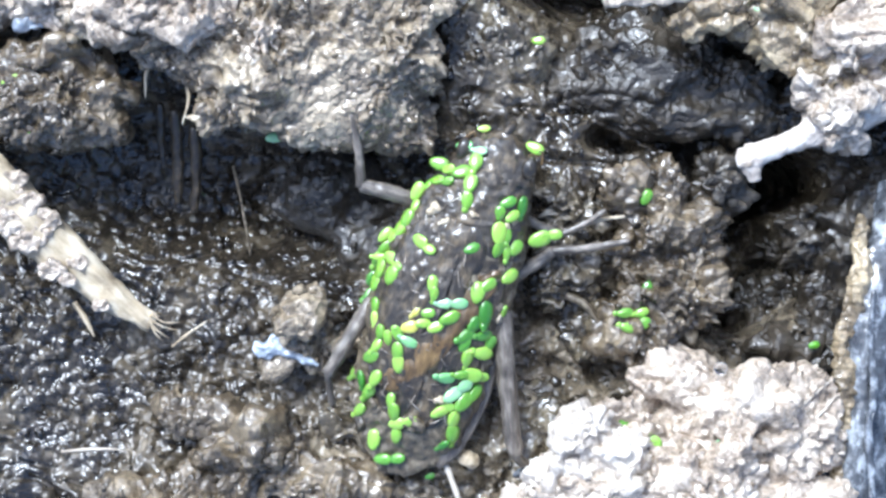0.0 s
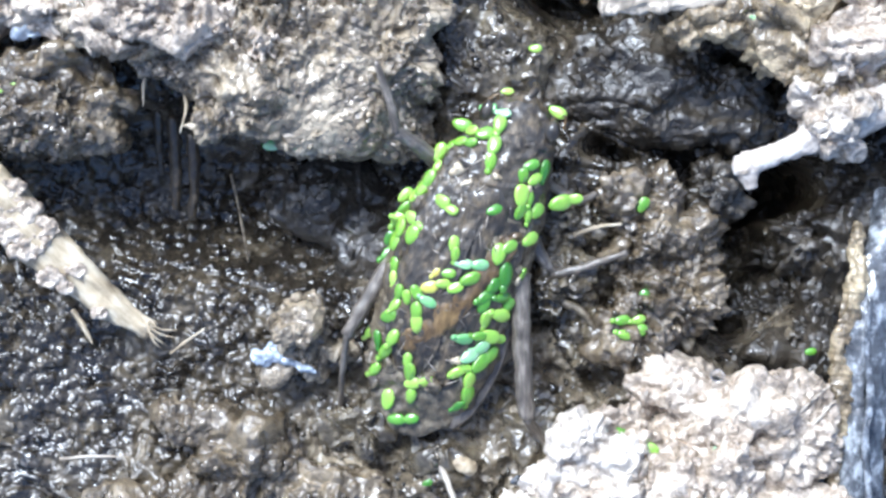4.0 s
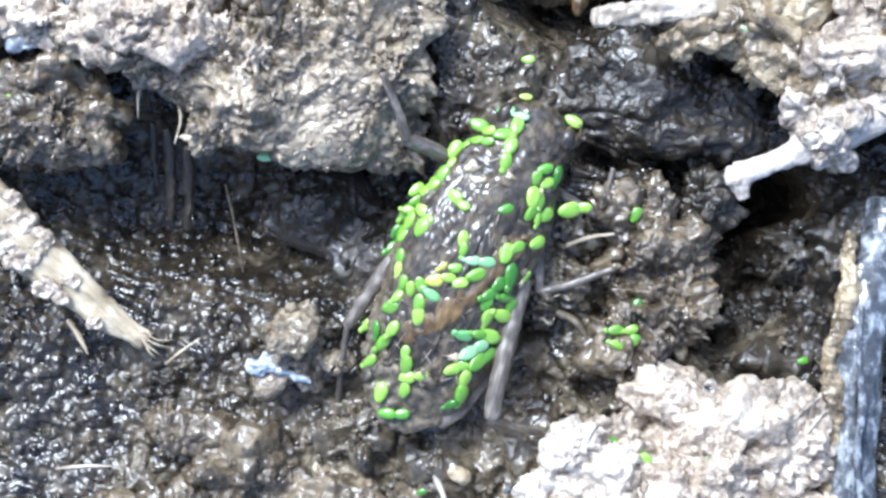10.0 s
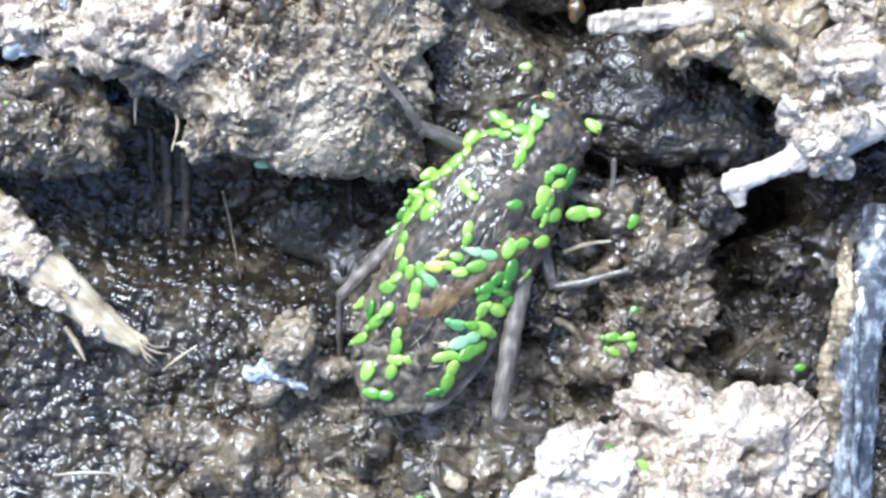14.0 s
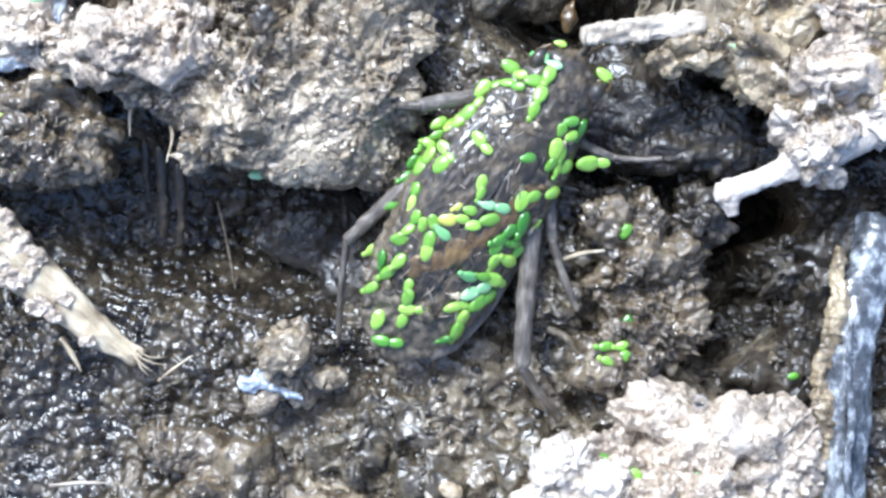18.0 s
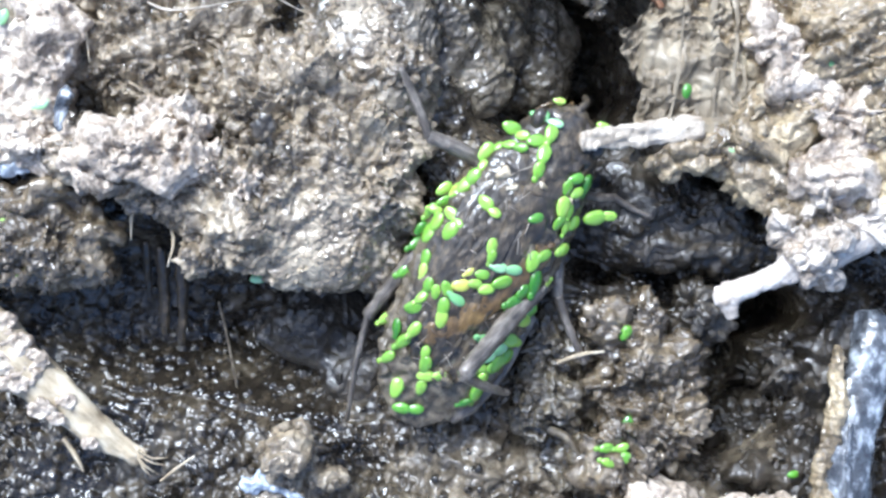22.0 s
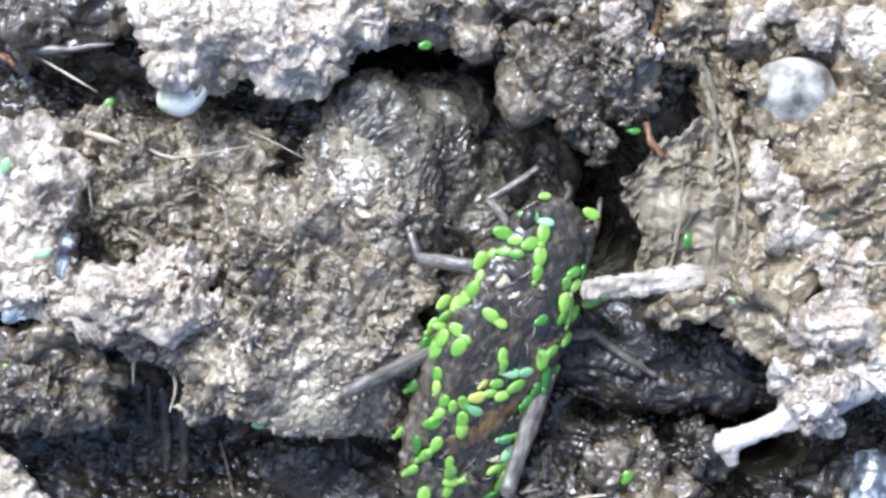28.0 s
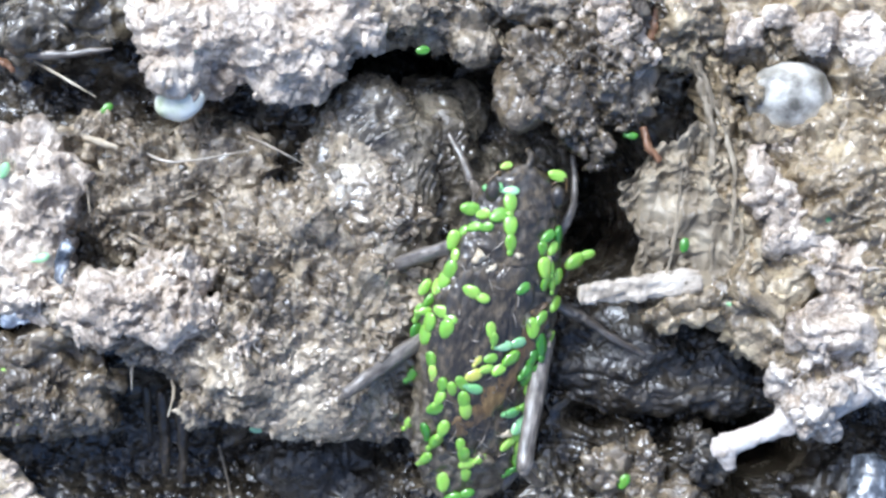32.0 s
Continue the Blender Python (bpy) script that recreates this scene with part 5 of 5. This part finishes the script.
# ---- what moves ----
BUG_ROWS = (
    (0.0, -1.27, -23.82, 6.2, -5.0, -15.4),
    (0.5, -1.28, -23.76, 6.8, -5.2, -14.8),
    (1.0, -1.39, -23.56, 7.0, -5.0, -14.1),
    (1.5, -1.47, -23.08, 6.9, -4.5, -13.1),
    (2.0, -1.29, -22.43, 7.5, -4.1, -13.4),
    (2.5, -0.79, -21.66, 7.3, -3.2, -14.5),
    (3.0, -0.17, -21.03, 6.7, -2.0, -16.4),
    (3.5, 0.04, -20.76, 6.1, -1.8, -17.0),
    (5.5, 0.22, -20.44, 5.3, -1.8, -18.0),
    (6.0, 0.23, -20.44, 5.4, -1.7, -18.1),
    (6.5, 0.22, -20.44, 5.1, -1.3, -18.1),
    (7.0, 0.24, -20.44, 4.9, -1.1, -18.3),
    (7.5, 0.26, -20.46, 4.8, -1.1, -18.2),
    (8.0, 0.25, -20.46, 4.4, -0.9, -18.1),
    (8.5, 0.23, -20.46, 3.3, -0.7, -18.3),
    (9.0, 0.24, -20.39, 1.9, -0.2, -18.8),
    (9.5, 0.44, -19.96, 0.3, 0.3, -20.0),
    (10.0, 0.84, -19.85, -0.1, -0.1, -22.4),
    (10.5, 0.97, -19.50, -0.7, -1.3, -24.7),
    (11.0, 1.03, -19.44, -1.0, -1.8, -26.2),
    (11.5, 1.09, -19.36, -1.3, -1.2, -27.3),
    (12.0, 1.14, -19.19, -0.8, -0.9, -28.4),
    (12.5, 1.16, -19.09, 0.1, -1.0, -29.0),
    (13.0, 1.18, -18.94, 0.3, -1.3, -29.5),
    (13.5, 1.22, -18.71, -0.0, -1.1, -29.7),
    (14.0, 1.21, -18.66, 0.6, -0.6, -29.5),
    (14.5, 1.17, -18.46, 1.5, 1.9, -29.8),
    (16.5, 1.63, -15.60, 4.3, 5.4, -28.8),
    (17.0, 1.88, -14.95, 5.6, 7.6, -29.5),
    (17.5, 2.13, -14.58, 5.2, 8.1, -30.5),
    (18.0, 2.25, -14.35, 5.4, 8.1, -30.2),
    (18.5, 2.43, -13.89, 5.9, 7.8, -30.3),
    (19.0, 2.45, -13.75, 6.4, 7.5, -30.1),
    (19.5, 2.57, -13.53, 6.1, 7.5, -29.9),
    (20.0, 2.74, -13.26, 5.8, 7.7, -29.3),
    (20.5, 2.99, -13.01, 5.8, 7.9, -28.9),
    (21.0, 3.30, -12.30, 5.1, 8.4, -28.6),
    (21.5, 3.01, -11.59, 5.3, 9.2, -27.2),
    (22.0, 2.91, -11.44, 5.2, 9.6, -26.6),
    (22.5, 2.82, -11.27, 5.2, 10.1, -26.3),
    (23.0, 2.80, -10.89, 6.2, 10.6, -24.3),
    (23.5, 3.24, -10.35, 5.5, 13.2, -23.9),
    (24.0, 3.17, -10.25, 6.4, 15.6, -24.1),
    (24.5, 2.70, -10.01, 6.5, 17.6, -22.4),
    (25.0, 2.51, -9.95, 6.0, 19.1, -22.4),
    (25.5, 2.49, -9.76, 7.7, 20.0, -22.0),
    (27.5, 3.06, -8.21, 10.0, 20.8, -19.7),
    (28.0, 3.22, -8.08, 12.1, 21.0, -19.1),
    (28.5, 3.35, -7.57, 12.1, 20.0, -17.8),
    (29.0, 3.47, -7.22, 10.7, 18.7, -18.2),
    (29.5, 3.59, -6.82, 10.2, 18.1, -17.7),
    (30.0, 3.44, -6.08, 10.9, 18.0, -16.4),
    (30.5, 3.17, -5.78, 12.2, 17.4, -11.5),
    (31.0, 3.06, -6.22, 13.7, 16.7, -9.2),
    (31.5, 2.99, -6.27, 13.0, 16.5, -7.9),
    (32.0, 3.00, -6.16, 12.1, 16.0, -8.4),
)


def bug_pose(t):
    """The bug's pose at t seconds, in millimetres and degrees."""
    ts = [r[0] for r in BUG_ROWS]
    x, y, pitch, lean, turn = (float(np.interp(t, ts, [r[k] for r in BUG_ROWS])) for k in (1, 2, 3, 4, 5))
    z = float(np.interp(t, (0, 9, 15, 20, 32), (0.2, 0.2, 0.6, 1.0, 1.2)))
    return Matrix.Translation((x, y, z)) @ (Matrix.Rotation(radians(turn), 4, "Z") @ Matrix.Rotation(radians(pitch), 4, "X") @ Matrix.Rotation(radians(lean), 4, "Y"))


def small(m):
    """The same pose with its place turned from millimetres to metres."""
    m = m.copy()
    m.translation *= 0.001
    return m


def aim(base, way):
    """A pose at base whose y points along way."""
    y = way.normalized()
    x = y.cross(Vector((0, 0, 1)))
    x = x.normalized() if x.length > 1e-5 else Vector((1, 0, 0))
    z = x.cross(y)
    return Matrix(((x.x, y.x, z.x, base[0]), (x.y, y.y, z.y, base[1]), (x.z, y.z, z.z, base[2]), (0, 0, 0, 1)))


def stride(key, rows):
    """Moves a leg so that its knee and foot (millimetres in the place) go where rows say."""
    femur, tibia = limbs[key]
    hip, thigh = Vector(LEGS[key][0]), LEGS[key][1]
    ts = [r[0] for r in rows]
    upper, lower = [], []
    for t in sorted({r[0] for r in BUG_ROWS[::2]} | set(ts) | {32.0}):
        knee, foot = (Vector([float(np.interp(t, ts, [r[k][c] for r in rows])) for c in range(3)]) for k in (1, 2))
        back = bug_pose(t).inverted()
        a = aim(hip, back @ knee - hip)
        b = aim((0, thigh, 0), (a.inverted() @ (back @ foot)) - Vector((0, thigh, 0)))
        upper.append((t, small(a)))
        lower.append((t, small(b)))
    walk(femur, upper)
    walk(tibia, lower)


def motions():
    walk(bug, [(r[0], small(bug_pose(r[0]))) for r in BUG_ROWS])
    stride("middle_left", (
        (0.0, (-8.24, -15.58, 1.5), (-7.38, -11.76, 2.5)),
        (1.5, (-8.17, -14.86, 1.5), (-7.41, -11.71, 2.5)),
        (2.2, (-6.32, -11.88, 3.4), (-6.06, -6.96, 5.2)),
        (3.0, (-5.59, -10.85, 4.2), (-5.82, -4.77, 5.6)),
        (9.0, (-5.40, -10.80, 4.2), (-5.76, -4.68, 5.6)),
        (12.0, (-4.61, -10.11, 4.2), (-5.65, -3.99, 5.6)),
        (14.5, (-4.23, -8.93, 4.4), (-6.25, -4.60, 5.6)),
        (16.5, (-4.74, -8.95, 4.0), (-6.82, -7.6, 0.6)),
        (19.0, (-4.57, -8.27, 4.0), (-6.4, -8.3, 0.4)),
        (20.0, (-4.63, -7.38, 4.0), (-6.4, -7.9, 0.4)),
        (20.4, (-2.46, -5.89, 4.4), (-3.66, -4.50, 5.0)),
        (21.0, (-1.16, -2.57, 3.6), (-1.84, -0.06, 4.6)),
        (23.0, (-2.07, -2.60, 3.6), (-3.67, 3.19, 4.6)),
        (25.0, (-3.62, -0.93, 2.2), (-3.54, 3.79, 1.6)),
        (28.0, (-3.88, -0.71, 2.0), (-3.67, 3.96, 1.4)),
        (31.0, (-4.53, -1.44, 2.0), (-5.41, -2.31, 1.6)),
        (32.0, (-4.61, -1.52, 2.0), (-5.53, -2.32, 1.6)),
    ))
    stride("front_left", (
        (0.0, (0.52, -15.80, -2.0), (1.32, -17.75, -3.0)),
        (9.0, (1.90, -11.73, -2.0), (3.10, -13.30, -3.0)),
        (19.0, (5.83, -5.77, -2.0), (6.64, -7.76, -3.0)),
        (22.5, (5.58, -2.62, -1.5), (6.17, -1.02, -2.0)),
        (23.5, (2.93, 0.60, 0.5), (3.72, 3.01, 1.5)),
        (24.0, (2.63, 0.49, 0.8), (3.58, 5.09, 2.0)),
        (25.0, (2.10, 2.07, 1.0), (3.49, 7.19, 2.0)),
        (28.0, (2.52, 3.84, 1.0), (5.92, 4.95, 1.5)),
        (30.0, (2.33, 4.67, 1.0), (2.65, 7.67, 2.0)),
        (32.0, (1.89, 5.28, 0.0), (1.29, 6.48, 0.0)),
    ))
    stride("hind_left", (
        (0.0, (-8.96, -28.66, 0.0), (-8.72, -32.78, -4.0)),
        (3.0, (-8.24, -26.80, 0.0), (-8.38, -31.52, -4.0)),
        (9.0, (-7.98, -25.69, 0.0), (-8.23, -29.96, -4.0)),
        (13.0, (-7.84, -23.34, 0.0), (-8.00, -28.09, -4.0)),
        (16.5, (-7.31, -18.47, 0.0), (-7.66, -24.22, -4.0)),
        (19.0, (-6.96, -16.95, 0.0), (-7.54, -23.71, -4.0)),
        (21.0, (-5.61, -15.79, 0.0), (-7.20, -22.17, -4.0)),
        (23.0, (-5.47, -15.20, 0.0), (-6.99, -23.20, -4.0)),
        (23.6, (-5.86, -14.01, 2.5), (-11.46, -19.01, 1.0)),
        (24.0, (-5.75, -12.2, 4.4), (-15.1, -16.9, 3.4)),
        (24.2, (-6.3, -12.0, 4.8), (-14.6, -15.6, 3.4)),
        (25.0, (-7.69, -11.62, 5.0), (-8.01, -12.82, 0.0)),
        (28.0, (-7.28, -10.30, 5.0), (-7.80, -11.42, 0.0)),
        (32.0, (-7.34, -10.32, 5.0), (-7.66, -11.33, 0.0)),
    ))
    stride("fore_right", (
        (0.0, (7.23, -19.06, -0.5), (9.96, -17.46, 0.0)),
        (1.5, (7.10, -15.67, -0.5), (7.45, -11.74, 0.0)),
        (3.0, (7.35, -15.82, 0.0), (10.29, -15.00, 0.0)),
        (9.0, (8.05, -15.44, 0.0), (10.61, -14.63, 0.0)),
        (14.5, (9.67, -14.53, 0.0), (11.44, -13.53, 0.0)),
        (17.0, (10.85, -11.64, 0.0), (12.83, -11.63, 0.0)),
        (19.0, (12.21, -10.32, -0.5), (15.00, -10.91, -1.0)),
        (23.0, (11.72, -5.60, -1.0), (13.72, -6.80, -2.0)),
        (28.0, (10.91, 1.35, -1.0), (11.52, 4.15, -2.0)),
        (30.0, (11.04, 2.26, -1.0), (11.64, 3.86, -1.0)),
        (32.0, (9.89, 4.47, 0.0), (9.30, 6.87, 0.0)),
    ))
    stride("mid_right", (
        (0.0, (5.67, -20.65, 0.0), (11.16, -19.60, 0.0)),
        (3.0, (5.83, -19.96, 0.0), (10.94, -19.90, 0.0)),
        (9.0, (5.91, -19.79, 0.0), (11.23, -19.95, 0.0)),
        (13.0, (6.48, -19.87, 0.0), (11.23, -20.42, 0.0)),
        (16.5, (7.73, -17.75, 0.0), (11.12, -19.70, 0.0)),
        (19.0, (7.66, -16.10, 0.0), (8.68, -24.44, -1.5)),
        (21.0, (8.33, -16.18, 0.0), (10.32, -21.36, -1.5)),
        (23.0, (7.73, -14.80, 0.0), (10.93, -19.20, -1.5)),
        (24.0, (10.15, -12.30, -1.0), (14.95, -13.90, -2.0)),
        (28.0, (9.70, -6.24, -1.0), (15.10, -9.44, -2.0)),
        (32.0, (9.88, -4.74, -1.0), (14.28, -7.55, -2.0)),
    ))
    stride("hind_right", (
        (0.0, (3.94, -34.21, 0.5), (5.85, -36.15, -1.0)),
        (3.0, (4.79, -32.15, 0.5), (6.58, -33.70, -1.0)),
        (6.0, (5.15, -32.03, 0.5), (6.73, -33.39, -1.0)),
        (8.0, (4.30, -31.40, 1.0), (6.40, -32.77, -1.0)),
        (8.7, (3.32, -31.14, 2.0), (6.49, -32.42, -1.0)),
        (9.0, (2.03, -30.48, 2.5), (6.59, -32.42, -1.0)),
        (10.0, (2.88, -30.12, 2.0), (6.45, -31.87, -1.0)),
        (14.5, (3.69, -29.51, 2.0), (6.87, -30.98, -1.0)),
        (16.5, (5.44, -26.80, 0.5), (7.04, -28.85, -1.0)),
        (19.0, (5.71, -25.33, 0.5), (7.31, -27.83, -1.0)),
        (20.0, (5.96, -24.65, 0.5), (7.56, -26.83, -1.0)),
        (20.6, (3.94, -23.10, 2.5), (6.93, -25.17, -1.0)),
        (21.0, (1.9, -19.2, 5.2), (6.54, -22.56, -0.5)),
        (22.0, (1.8, -18.4, 6.0), (6.5, -21.6, -0.5)),
        (23.0, (2.1, -17.8, 6.0), (6.53, -21.20, -0.5)),
        (24.0, (2.6, -17.2, 6.0), (7.6, -20.4, -0.5)),
        (25.0, (2.9, -16.9, 6.0), (6.80, -20.60, -0.5)),
        (28.0, (4.5, -15.8, 5.0), (5.89, -19.02, -1.0)),
        (30.0, (5.9, -13.9, 4.0), (6.62, -16.73, -1.0)),
        (31.0, (5.7, -13.7, 4.6), (6.97, -16.73, -1.0)),
        (32.0, (5.7, -13.9, 4.6), (7.27, -17.15, -1.0)),
    ))


motions()
